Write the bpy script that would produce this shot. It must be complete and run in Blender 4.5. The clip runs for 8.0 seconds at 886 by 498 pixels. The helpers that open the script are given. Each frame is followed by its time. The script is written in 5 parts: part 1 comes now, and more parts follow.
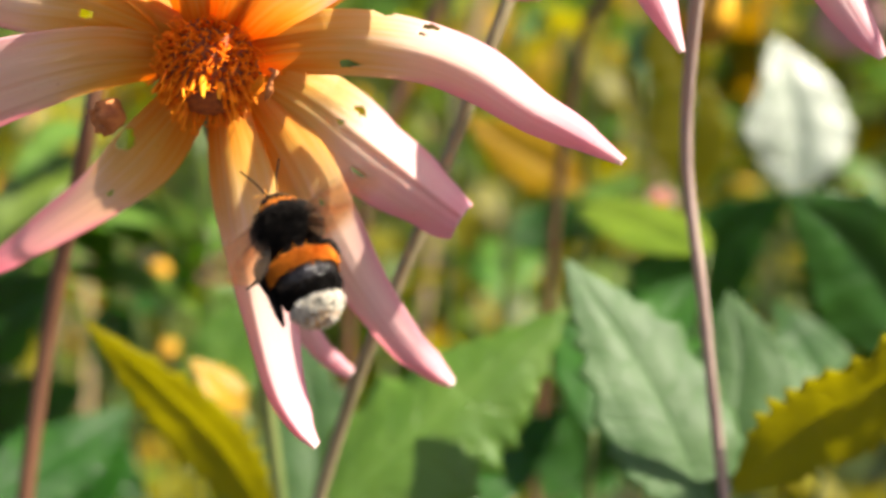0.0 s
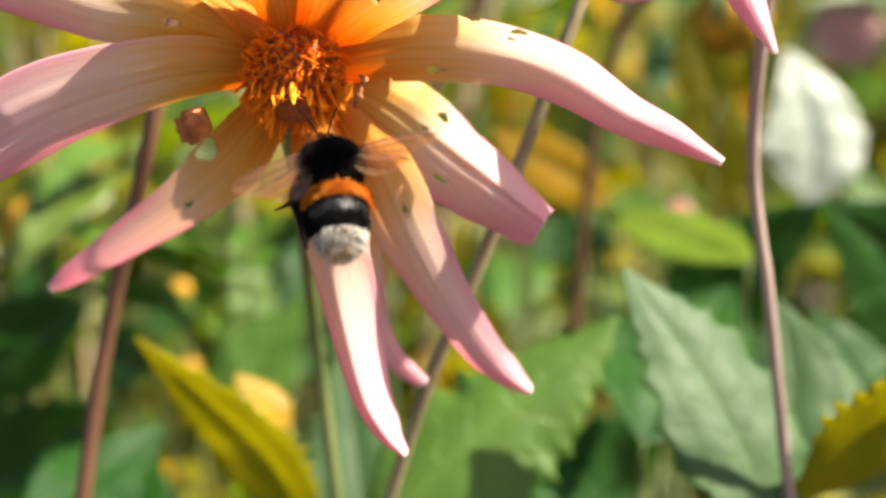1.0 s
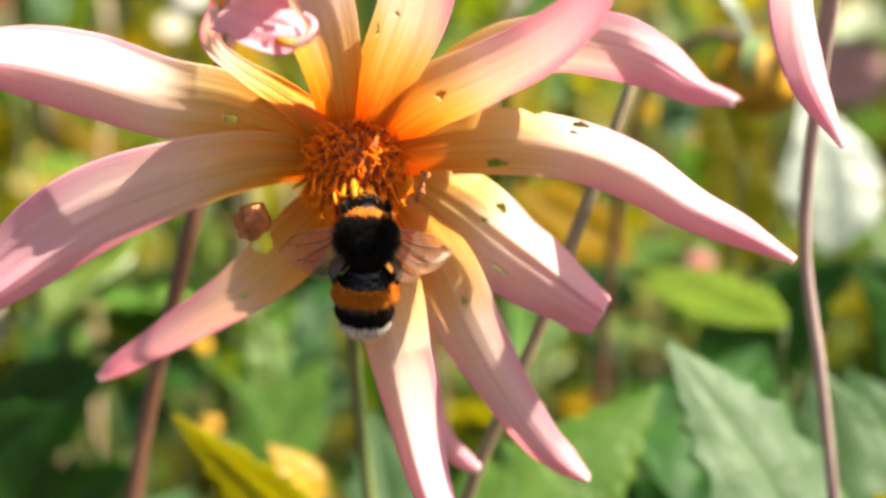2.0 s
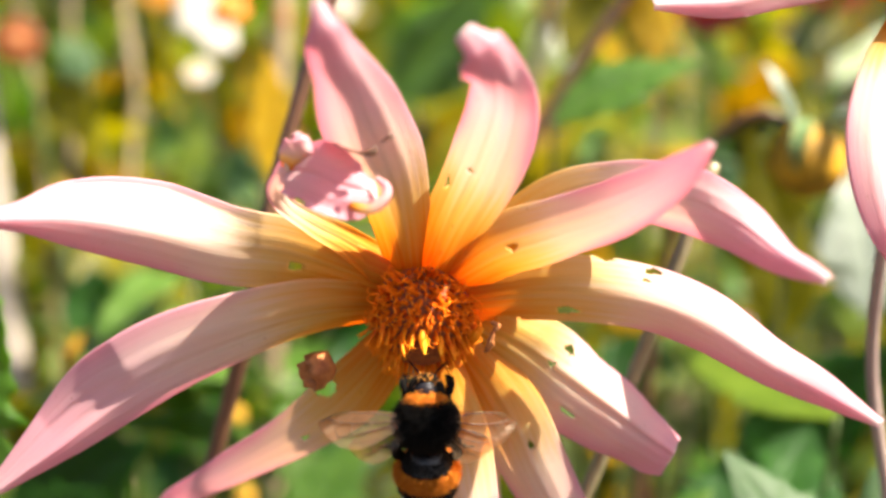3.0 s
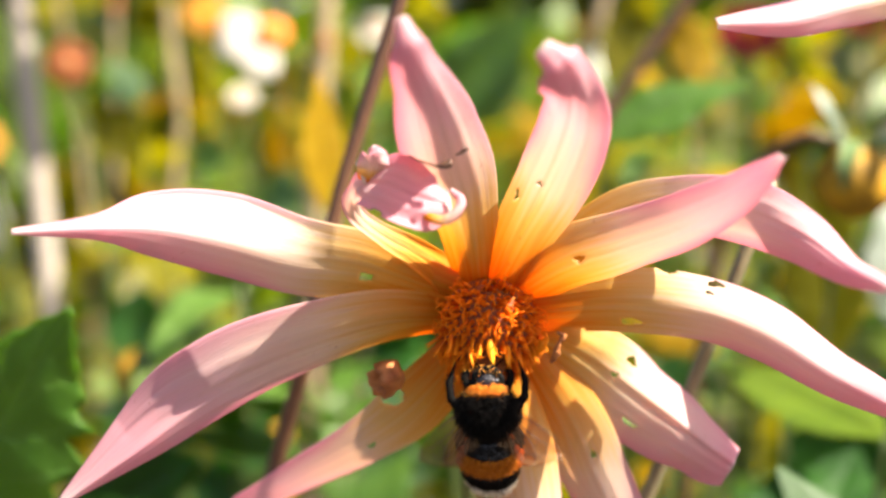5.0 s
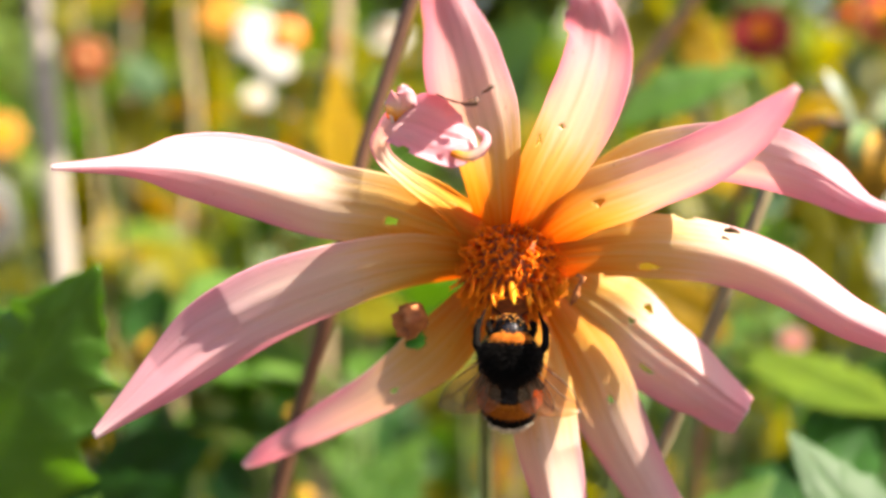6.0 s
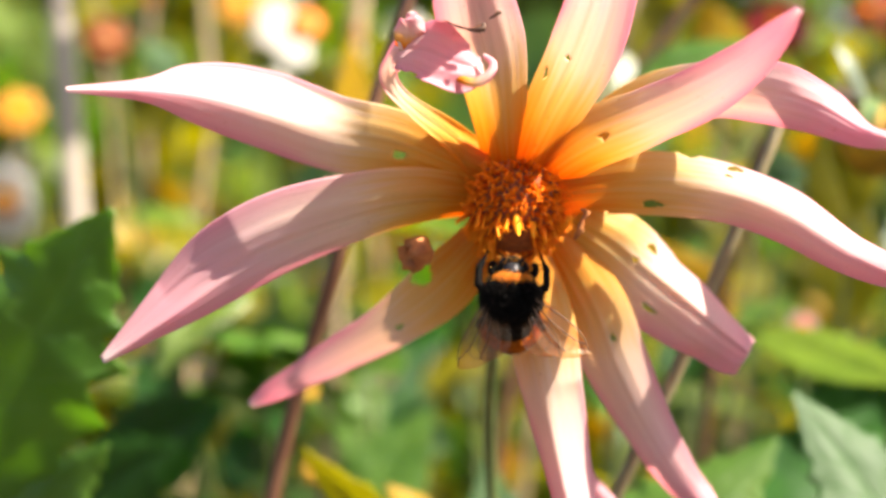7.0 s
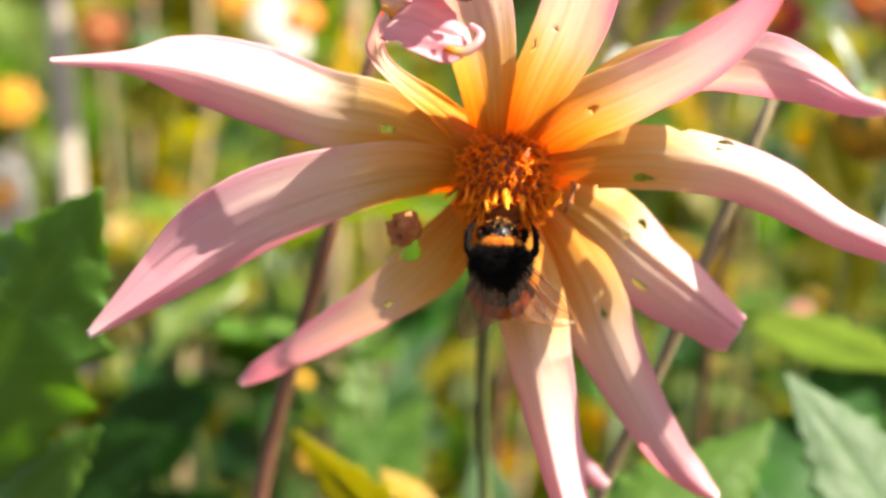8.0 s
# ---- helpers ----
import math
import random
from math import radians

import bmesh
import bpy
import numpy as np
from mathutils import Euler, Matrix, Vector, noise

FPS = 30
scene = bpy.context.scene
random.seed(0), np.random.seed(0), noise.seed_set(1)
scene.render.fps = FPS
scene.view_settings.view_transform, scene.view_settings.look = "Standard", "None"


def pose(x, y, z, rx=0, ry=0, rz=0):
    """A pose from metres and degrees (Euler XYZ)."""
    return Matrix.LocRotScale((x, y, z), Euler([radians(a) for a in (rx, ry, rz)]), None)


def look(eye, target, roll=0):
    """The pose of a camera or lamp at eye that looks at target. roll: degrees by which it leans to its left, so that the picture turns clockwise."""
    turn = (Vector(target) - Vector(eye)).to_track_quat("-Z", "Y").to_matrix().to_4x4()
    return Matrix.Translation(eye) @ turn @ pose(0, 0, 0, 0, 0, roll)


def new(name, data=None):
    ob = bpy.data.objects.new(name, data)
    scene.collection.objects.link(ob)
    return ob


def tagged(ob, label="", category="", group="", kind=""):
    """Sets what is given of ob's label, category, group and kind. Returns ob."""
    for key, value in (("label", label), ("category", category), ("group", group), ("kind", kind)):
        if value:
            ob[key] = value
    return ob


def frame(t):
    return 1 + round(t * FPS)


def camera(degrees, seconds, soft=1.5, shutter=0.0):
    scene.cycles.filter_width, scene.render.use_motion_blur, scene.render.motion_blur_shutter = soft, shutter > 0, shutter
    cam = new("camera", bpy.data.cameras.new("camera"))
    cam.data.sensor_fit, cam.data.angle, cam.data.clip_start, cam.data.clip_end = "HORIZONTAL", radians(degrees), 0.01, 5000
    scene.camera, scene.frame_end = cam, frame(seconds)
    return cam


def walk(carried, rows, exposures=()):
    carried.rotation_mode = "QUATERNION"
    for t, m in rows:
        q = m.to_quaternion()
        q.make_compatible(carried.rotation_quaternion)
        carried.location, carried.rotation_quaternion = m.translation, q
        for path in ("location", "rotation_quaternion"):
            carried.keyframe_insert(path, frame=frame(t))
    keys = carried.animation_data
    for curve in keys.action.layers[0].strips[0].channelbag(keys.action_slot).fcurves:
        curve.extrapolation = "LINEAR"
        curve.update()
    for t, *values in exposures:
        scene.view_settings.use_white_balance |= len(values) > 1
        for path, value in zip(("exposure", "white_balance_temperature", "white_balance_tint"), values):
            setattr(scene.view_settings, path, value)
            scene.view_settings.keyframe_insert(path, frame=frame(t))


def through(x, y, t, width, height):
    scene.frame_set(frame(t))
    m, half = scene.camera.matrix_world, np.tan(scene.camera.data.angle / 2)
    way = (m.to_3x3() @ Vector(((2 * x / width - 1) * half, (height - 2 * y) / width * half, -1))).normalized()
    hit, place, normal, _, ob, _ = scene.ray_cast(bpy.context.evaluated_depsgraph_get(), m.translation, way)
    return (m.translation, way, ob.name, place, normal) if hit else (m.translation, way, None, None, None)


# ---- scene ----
cam = camera(37.50, 8.0, soft=2.6, shutter=0.4)
PATH = [
    (0, (0.01345, -0.00933, 0.90126), (0.00294, 0.18651, 0.86206), 0.91),
    (0.5, (0.00254, -0.00935, 0.89860), (-0.00451, 0.18695, 0.86097), 0.79),
    (1, (-0.00393, -0.01010, 0.89858), (-0.01057, 0.18654, 0.86269), 0.29),
    (2.3, (-0.01754, -0.00436, 0.91385), (-0.02254, 0.19306, 0.88221), -0.35),
    (2.5, (-0.01926, -0.00288, 0.91783), (-0.02455, 0.19441, 0.88546), -0.55),
    (3, (-0.02287, 0.00087, 0.92768), (-0.03029, 0.19841, 0.89729), -0.44),
    (3.5, (-0.02374, 0.00366, 0.93208), (-0.03434, 0.20112, 0.90214), -0.32),
    (4, (-0.02466, 0.00393, 0.93296), (-0.03650, 0.20156, 0.90461), -0.49),
    (4.5, (-0.02633, 0.00010, 0.93056), (-0.03818, 0.19783, 0.90293), -0.41),
    (6, (-0.03016, -0.01203, 0.91583), (-0.04332, 0.18617, 0.89247), 0.14),
    (6.5, (-0.02984, -0.01490, 0.90990), (-0.04400, 0.18329, 0.88706), 0.60),
    (7, (-0.02818, -0.01583, 0.90443), (-0.04384, 0.18236, 0.88257), 1.06),
    (7.5, (-0.02714, -0.01579, 0.90119), (-0.04303, 0.18239, 0.87948), 1.22),
    (8, (-0.02634, -0.01463, 0.90055), (-0.04208, 0.18352, 0.87852), 1.01),
]
walk(cam, [(t, look(eye, target, roll)) for t, eye, target, roll in PATH], [(0, 2.17), (1.2, 2.20), (2.3, 2.34), (8, 2.34)])
cam.data.dof.use_dof, cam.data.dof.focus_distance, cam.data.dof.aperture_fstop = True, 0.186, 10.5

# ---- light ----
SUN = Vector((0.58, -0.14, 0.80)).normalized()          # towards the sun
world = bpy.data.worlds.new("world")
scene.world = world
world.use_nodes = True
sky = world.node_tree.nodes.new("ShaderNodeTexSky")
sky.sky_type, sky.sun_disc = "NISHITA", False
sky.dust_density, sky.ozone_density = 3.0, 0.6
sky.sun_elevation = math.asin(SUN.z)
sky.sun_rotation = math.atan2(SUN.x, SUN.y)
world.node_tree.links.new(sky.outputs[0], world.node_tree.nodes["Background"].inputs[0])
world.node_tree.nodes["Background"].inputs[1].default_value = 0.056
sun = new("sun", bpy.data.lights.new("sun", "SUN"))
sun.data.energy, sun.data.angle, sun.data.color = 4.8, radians(0.5), (1.0, 0.90, 0.75)
sun.matrix_world = look(SUN * 5, (0, 0, 0))


# ---- materials ----
def material(name):
    m = bpy.data.materials.new(name)
    m.use_nodes = True
    t = m.node_tree
    t.nodes.clear()
    return m, t, t.nodes.new("ShaderNodeOutputMaterial")


def node(t, kind, **values):
    n = t.nodes.new("ShaderNode" + kind)
    for key, value in values.items():
        if key in n.inputs:
            n.inputs[key].default_value = value
    return n


def ramp(t, source, stops):
    r = t.nodes.new("ShaderNodeValToRGB")
    while len(r.color_ramp.elements) < len(stops):
        r.color_ramp.elements.new(0.5)
    for e, (at, c) in zip(r.color_ramp.elements, stops):
        e.position, e.color = at, (*c, 1)
    t.links.new(source, r.inputs[0])
    return r


def blend(t, factor, a, b, mode="MIX"):
    m = t.nodes.new("ShaderNodeMix")
    m.data_type, m.blend_type = "RGBA", mode
    for sock, value in ((m.inputs[0], factor), (m.inputs[6], a), (m.inputs[7], b)):
        if isinstance(value, (int, float)):
            sock.default_value = value
        elif isinstance(value, tuple):
            sock.default_value = (*value, 1)
        else:
            t.links.new(value, sock)
    return m.outputs[2]


def arith(t, how, a, b=0.0):
    m = t.nodes.new("ShaderNodeMath")
    m.operation = how
    for sock, value in zip(m.inputs, (a, b)):
        if isinstance(value, (int, float)):
            sock.default_value = value
        else:
            t.links.new(value, sock)
    return m.outputs[0]


def noise_of(t, scale, vector=None, detail=4, stretch=None):
    n = node(t, "TexNoise", Scale=scale, Detail=detail)
    if vector is None:
        vector = node(t, "TexCoord").outputs["Object"]
    if stretch:
        mp = t.nodes.new("ShaderNodeMapping")
        mp.inputs["Scale"].default_value = stretch
        t.links.new(vector, mp.inputs[0])
        vector = mp.outputs[0]
    t.links.new(vector, n.inputs["Vector"])
    return n.outputs["Fac"]


def bump(t, height, strength, distance):
    b = node(t, "Bump", Strength=strength, Distance=distance)
    t.links.new(height, b.inputs["Height"])
    return b.outputs[0]


def thin(t, out, colour, through_colour, share, rough, gloss, normal=None):
    """A thin plant tissue: scatters light back and lets a share of it through, under a waxy gloss."""
    d, tr, g = node(t, "BsdfDiffuse"), node(t, "BsdfTranslucent"), node(t, "BsdfGlossy", Roughness=rough)
    t.links.new(colour, d.inputs[0])
    t.links.new(through_colour, tr.inputs[0])
    mix, top = node(t, "MixShader", Fac=share), node(t, "MixShader", Fac=gloss)
    t.links.new(d.outputs[0], mix.inputs[1])
    t.links.new(tr.outputs[0], mix.inputs[2])
    t.links.new(mix.outputs[0], top.inputs[1])
    t.links.new(g.outputs[0], top.inputs[2])
    if normal:
        for n in (d, tr, g):
            t.links.new(normal, n.inputs["Normal"])
    t.links.new(top.outputs[0], out.inputs[0])


def petal_material(name, stops, edge):
    m, t, out = material(name)
    uv = node(t, "UVMap").outputs[0]
    sep = node(t, "SeparateXYZ")
    t.links.new(uv, sep.inputs[0])
    along, across = sep.outputs[0], sep.outputs[1]
    wob = arith(t, "MULTIPLY", arith(t, "SUBTRACT", noise_of(t, 1.0, uv, 3, (3, 14, 1)), 0.5), 0.22)
    base = ramp(t, arith(t, "ADD", along, wob), stops).outputs[0]
    rim = arith(t, "ABSOLUTE", arith(t, "SUBTRACT", across, 0.5))
    rim = ramp(t, arith(t, "ADD", arith(t, "MULTIPLY", rim, arith(t, "MINIMUM", arith(t, "MULTIPLY", along, 2.4), 1.0)), arith(t, "MULTIPLY", wob, 0.3)),
               [(0.29, (0, 0, 0)), (0.48, (1, 1, 1))]).outputs[0]
    col = blend(t, rim, base, edge)
    streak = ramp(t, noise_of(t, 1.0, uv, 5, (1.5, 42, 1)), [(0.35, (0.84, 0.74, 0.70)), (0.62, (1, 1, 1))]).outputs[0]
    col = blend(t, 0.20, col, streak, "MULTIPLY")
    line = ramp(t, noise_of(t, 1.0, uv, 2, (0.7, 17, 1)), [(0.60, (1, 1, 1)), (0.70, (0.80, 0.70, 0.60))]).outputs[0]
    col = blend(t, 0.16, col, line, "MULTIPLY")
    spots = ramp(t, noise_of(t, 900, None, 2), [(0.70, (1, 1, 1)), (0.78, (0.72, 0.55, 0.42))]).outputs[0]
    col = blend(t, 0.5, col, spots, "MULTIPLY")
    col = blend(t, 1.0, col, (0.89, 0.89, 0.89), "MULTIPLY")
    deep = blend(t, 0.36, col, col, "MULTIPLY")
    normal = bump(t, arith(t, "ADD", noise_of(t, 1.0, uv, 4, (1.2, 46, 1)), arith(t, "MULTIPLY", noise_of(t, 1.0, uv, 3, (30, 90, 1)), 0.35)), 0.22, 0.0006)
    thin(t, out, col, deep, 0.68, 0.42, 0.015, normal)
    return m


PINK = petal_material("petal_pink", [
    (0.0, (0.84, 0.24, 0.006)), (0.07, (0.88, 0.41, 0.020)), (0.14, (0.90, 0.57, 0.12)), (0.22, (0.90, 0.67, 0.31)),
    (0.32, (0.92, 0.75, 0.61)), (0.54, (0.92, 0.69, 0.68)), (0.84, (0.92, 0.53, 0.61)), (0.95, (0.92, 0.60, 0.65)), (1.0, (0.90, 0.82, 0.80))], (0.89, 0.51, 0.59))
PALE = petal_material("petal_white", [
    (0.0, (0.85, 0.70, 0.30)), (0.3, (0.86, 0.84, 0.76)), (1.0, (0.86, 0.84, 0.80))], (0.86, 0.82, 0.78))
RED = petal_material("petal_red", [(0.0, (0.5, 0.05, 0.03)), (1.0, (0.70, 0.03, 0.07))], (0.6, 0.02, 0.08))
ROSE = petal_material("petal_rose", [(0.0, (0.8, 0.5, 0.42)), (1.0, (0.80, 0.52, 0.50))], (0.8, 0.46, 0.48))
AMBER = petal_material("petal_amber", [(0.0, (0.62, 0.30, 0.02)), (1.0, (0.82, 0.45, 0.05))], (0.8, 0.4, 0.05))
ORANGE = petal_material("petal_orange", [(0.0, (0.32, 0.09, 0.015)), (1.0, (0.40, 0.12, 0.02))], (0.4, 0.11, 0.02))


def leaf_material(name, dark, light, through, gloss=0.012, rough=0.42, share=0.55):
    m, t, out = material(name)
    uv = node(t, "UVMap").outputs[0]
    sep = node(t, "SeparateXYZ")
    t.links.new(uv, sep.inputs[0])
    rnd = node(t, "ObjectInfo").outputs["Random"]
    side = arith(t, "ABSOLUTE", arith(t, "SUBTRACT", sep.outputs[1], 0.5))
    vein = arith(t, "SINE", arith(t, "ADD", arith(t, "MULTIPLY", arith(t, "SUBTRACT", sep.outputs[0], arith(t, "MULTIPLY", side, 0.35)), 50.0), arith(t, "MULTIPLY", noise_of(t, 1.0, uv, 3, (7, 5, 1)), 9.0)))
    rib = ramp(t, side, [(0.0, (1, 1, 1)), (0.035, (0, 0, 0))]).outputs[0]
    lines = ramp(t, vein, [(0.86, (0, 0, 0)), (0.99, (0.7, 0.7, 0.7))]).outputs[0]
    veins = arith(t, "MAXIMUM", rib, lines)
    blotch = noise_of(t, 70, None, 5)
    col = blend(t, ramp(t, arith(t, "ADD", blotch, arith(t, "MULTIPLY", arith(t, "SUBTRACT", rnd, 0.5), 0.35)), [(0.32, (0, 0, 0)), (0.68, (1, 1, 1))]).outputs[0], dark, light)
    col = blend(t, arith(t, "MULTIPLY", veins, 0.32), col, tuple(min(1, c * 1.5 + 0.03) for c in light))
    back = blend(t, rnd, through, tuple(c * 0.7 for c in through))
    height = arith(t, "ADD", arith(t, "MULTIPLY", veins, -0.6), arith(t, "MULTIPLY", noise_of(t, 420, None, 3), 0.5))
    thin(t, out, col, back, share, rough, gloss, bump(t, height, 0.42, 0.0012))
    return m


GREEN = leaf_material("leaf_green", (0.030, 0.095, 0.006), (0.085, 0.175, 0.016), (0.36, 0.56, 0.06), gloss=0.035)
DARK = leaf_material("leaf_dark_green", (0.008, 0.042, 0.003), (0.026, 0.092, 0.008), (0.14, 0.36, 0.03), gloss=0.02)
GREY = leaf_material("leaf_grey_green", (0.030, 0.076, 0.022), (0.056, 0.112, 0.036), (0.26, 0.46, 0.11), gloss=0.018, rough=0.55)
FRESH = leaf_material("leaf_fresh_green", (0.045, 0.110, 0.008), (0.090, 0.170, 0.018), (0.34, 0.56, 0.05), gloss=0.03, rough=0.5)
LIME = leaf_material("leaf_light_green", (0.062, 0.118, 0.006), (0.125, 0.190, 0.014), (0.54, 0.64, 0.06), gloss=0.03)
SILVER = leaf_material("leaf_silvery", (0.090, 0.130, 0.065), (0.140, 0.185, 0.105), (0.34, 0.48, 0.14), gloss=0.15, rough=0.5)
OLIVE = leaf_material("leaf_olive", (0.105, 0.102, 0.003), (0.205, 0.185, 0.005), (0.60, 0.56, 0.025), share=0.66)
YELLOW = leaf_material("leaf_yellow", (0.255, 0.165, 0.004), (0.410, 0.270, 0.006), (0.78, 0.55, 0.025), share=0.6)
GLOSSY = leaf_material("leaf_shiny", (0.065, 0.110, 0.010), (0.120, 0.170, 0.022), (0.44, 0.56, 0.07), gloss=0.05, rough=0.4)


def solid_material(name, a, b, scale, rough=0.6, relief=0.0003, stretch=None, metallic=0.0, sheen=0.0, specular=0.5):
    m, t, out = material(name)
    p = node(t, "BsdfPrincipled", Roughness=rough, Metallic=metallic)
    p.inputs["Specular IOR Level"].default_value = specular
    p.inputs["Sheen Weight"].default_value = sheen
    f = noise_of(t, scale, None, 5, stretch)
    fine = noise_of(t, scale * 6, None, 3, stretch)
    col = blend(t, ramp(t, f, [(0.3, (0, 0, 0)), (0.7, (1, 1, 1))]).outputs[0], a, b)
    col = blend(t, 0.3, col, ramp(t, fine, [(0.3, (0.6, 0.6, 0.6)), (0.7, (1, 1, 1))]).outputs[0], "MULTIPLY")
    t.links.new(col, p.inputs["Base Color"])
    t.links.new(bump(t, fine, 0.5, relief), p.inputs["Normal"])
    t.links.new(p.outputs[0], out.inputs[0])
    return m


STEM = solid_material("stem_brown", (0.075, 0.032, 0.018), (0.14, 0.065, 0.032), 220, 0.5, stretch=(1, 1, 0.15))
STEM_MAUVE = solid_material("stem_mauve", (0.19, 0.13, 0.12), (0.32, 0.24, 0.20), 220, 0.45, stretch=(1, 1, 0.15))
STEM_PALE = solid_material("stem_pale", (0.12, 0.10, 0.05), (0.23, 0.19, 0.10), 220, 0.5, stretch=(1, 1, 0.15))
STEM_GREEN = solid_material("stem_green", (0.06, 0.10, 0.025), (0.13, 0.15, 0.045), 200, 0.5, stretch=(1, 1, 0.15))
STRAW = solid_material("dry_stalk", (0.24, 0.17, 0.09), (0.38, 0.29, 0.17), 220, 0.6, stretch=(1, 1, 0.15))
STAKE = solid_material("weathered_wood", (0.25, 0.21, 0.17), (0.38, 0.33, 0.28), 60, 0.8, 0.001, (1, 1, 0.1))
SOIL = solid_material("soil", (0.03, 0.02, 0.013), (0.09, 0.06, 0.04), 25, 0.95, 0.02)
DISC = solid_material("disc_brown", (0.16, 0.030, 0.003), (0.34, 0.080, 0.006), 1200, 0.7)
CALYX = solid_material("calyx_green", (0.06, 0.12, 0.03), (0.14, 0.20, 0.05), 400, 0.5)
BROWN = solid_material("withered_brown", (0.22, 0.055, 0.008), (0.50, 0.18, 0.045), 500, 0.65, 0.0006)
PALE_DRY = solid_material("withered_pale", (0.55, 0.42, 0.32), (0.75, 0.62, 0.50), 500, 0.65)
BUD = solid_material("bud_yellow", (0.16, 0.09, 0.006), (0.46, 0.24, 0.012), 150, 0.6, specular=0.2)
POLLEN_ORANGE = solid_material("orange_heart", (0.55, 0.11, 0.005), (0.70, 0.19, 0.01), 300, 0.7)
SEPAL = solid_material("sepal_pale", (0.09, 0.15, 0.05), (0.36, 0.42, 0.26), 220, 0.5)


def floret_material(name, low, high):
    m, t, out = material(name)
    z = node(t, "SeparateXYZ")
    t.links.new(node(t, "TexCoord").outputs["Object"], z.inputs[0])
    rnd = node(t, "ObjectInfo").outputs["Random"]
    f = arith(t, "ADD", arith(t, "MULTIPLY", z.outputs[2], 330.0), arith(t, "MULTIPLY", arith(t, "SUBTRACT", rnd, 0.5), 0.5))
    col = blend(t, ramp(t, f, [(0.15, (0, 0, 0)), (0.9, (1, 1, 1))]).outputs[0], low, high)
    col = blend(t, 0.35, col, ramp(t, noise_of(t, 2600), [(0.3, (0.5, 0.4, 0.3)), (0.65, (1, 1, 1))]).outputs[0], "MULTIPLY")
    thin(t, out, col, col, 0.35, 0.5, 0.01)
    return m


FLORET = floret_material("floret_rust", (0.68, 0.110, 0.004), (0.95, 0.290, 0.009))
FLORET_OPEN = floret_material("floret_orange", (0.66, 0.110, 0.003), (0.95, 0.320, 0.009))
FLORET_GOLD = floret_material("floret_gold", (0.85, 0.30, 0.008), (0.95, 0.48, 0.025))


def fur_material(name, low, high):
    m, t, out = material(name)
    p = node(t, "BsdfPrincipled", Roughness=0.55)
    p.inputs["Specular IOR Level"].default_value = 0.08
    rnd = t.nodes.new("ShaderNodeNewGeometry").outputs["Random Per Island"]
    t.links.new(blend(t, rnd, low, high), p.inputs["Base Color"])
    t.links.new(p.outputs[0], out.inputs[0])
    return m


FUR_BLACK = fur_material("fur_black", (0.002, 0.0016, 0.0015), (0.008, 0.006, 0.005))
FUR_ORANGE = fur_material("fur_orange", (0.30, 0.075, 0.005), (0.58, 0.18, 0.015))
FUR_WHITE = fur_material("fur_white", (0.60, 0.52, 0.38), (0.95, 0.92, 0.84))
FUR_BUFF = fur_material("fur_buff", (0.50, 0.22, 0.035), (0.75, 0.42, 0.10))
CHITIN = solid_material("black_chitin", (0.006, 0.005, 0.006), (0.016, 0.013, 0.014), 900, 0.22)
LIMB = solid_material("dark_limb", (0.002, 0.0016, 0.0013), (0.006, 0.0045, 0.0035), 900, 0.7, specular=0.06)
POLLEN = solid_material("pollen", (0.80, 0.24, 0.010), (0.92, 0.44, 0.04), 2000, 0.7)


def wing_material():
    m, t, out = material("wing_membrane")
    a, g, d = node(t, "BsdfTransparent"), node(t, "BsdfGlossy", Roughness=0.38), node(t, "BsdfDiffuse")
    a.inputs[0].default_value = (0.80, 0.54, 0.33, 1)
    g.inputs[0].default_value = (1, 0.88, 0.74, 1)
    d.inputs[0].default_value = (0.80, 0.52, 0.30, 1)
    one, two = node(t, "MixShader", Fac=0.05), node(t, "MixShader", Fac=0.03)
    t.links.new(a.outputs[0], one.inputs[1])
    t.links.new(d.outputs[0], one.inputs[2])
    t.links.new(one.outputs[0], two.inputs[1])
    t.links.new(g.outputs[0], two.inputs[2])
    n = bump(t, noise_of(t, 1500), 0.5, 0.0004)
    t.links.new(n, g.inputs["Normal"])
    t.links.new(two.outputs[0], out.inputs[0])
    return m


WING = wing_material()
VEIN = solid_material("wing_vein", (0.06, 0.025, 0.010), (0.13, 0.06, 0.025), 900, 0.5)


# ---- shapes ----
def finish(name, verts, faces, mat, parent=None, label="", uvs=None, smooth=True):
    me = bpy.data.meshes.new(name)
    me.from_pydata([tuple(v) for v in verts], [], faces)
    if uvs is not None:
        layer = me.uv_layers.new(name="UVMap")
        index = np.empty(len(me.loops), dtype=np.int32)
        me.loops.foreach_get("vertex_index", index)
        layer.data.foreach_set("uv", np.asarray(uvs, dtype=np.float32)[index].ravel())
    me.polygons.foreach_set("use_smooth", [smooth] * len(me.polygons))
    me.materials.append(mat)
    me.update()
    ob = new(name, me)
    if parent:
        ob.parent = parent
    if label:
        ob["label"] = label
    return ob


def part(name, bm, mat, parent=None, label="", smooth=True):
    me = bpy.data.meshes.new(name)
    bm.to_mesh(me)
    bm.free()
    me.polygons.foreach_set("use_smooth", [smooth] * len(me.polygons))
    me.materials.append(mat)
    ob = new(name, me)
    if parent:
        ob.parent = parent
    if label:
        ob["label"] = label
    return ob


def holder(name, m, label, category, group="", kind=""):
    ob = new(name)
    ob.empty_display_size = 0.01
    ob.matrix_world = m
    return tagged(ob, label, category, group, kind)


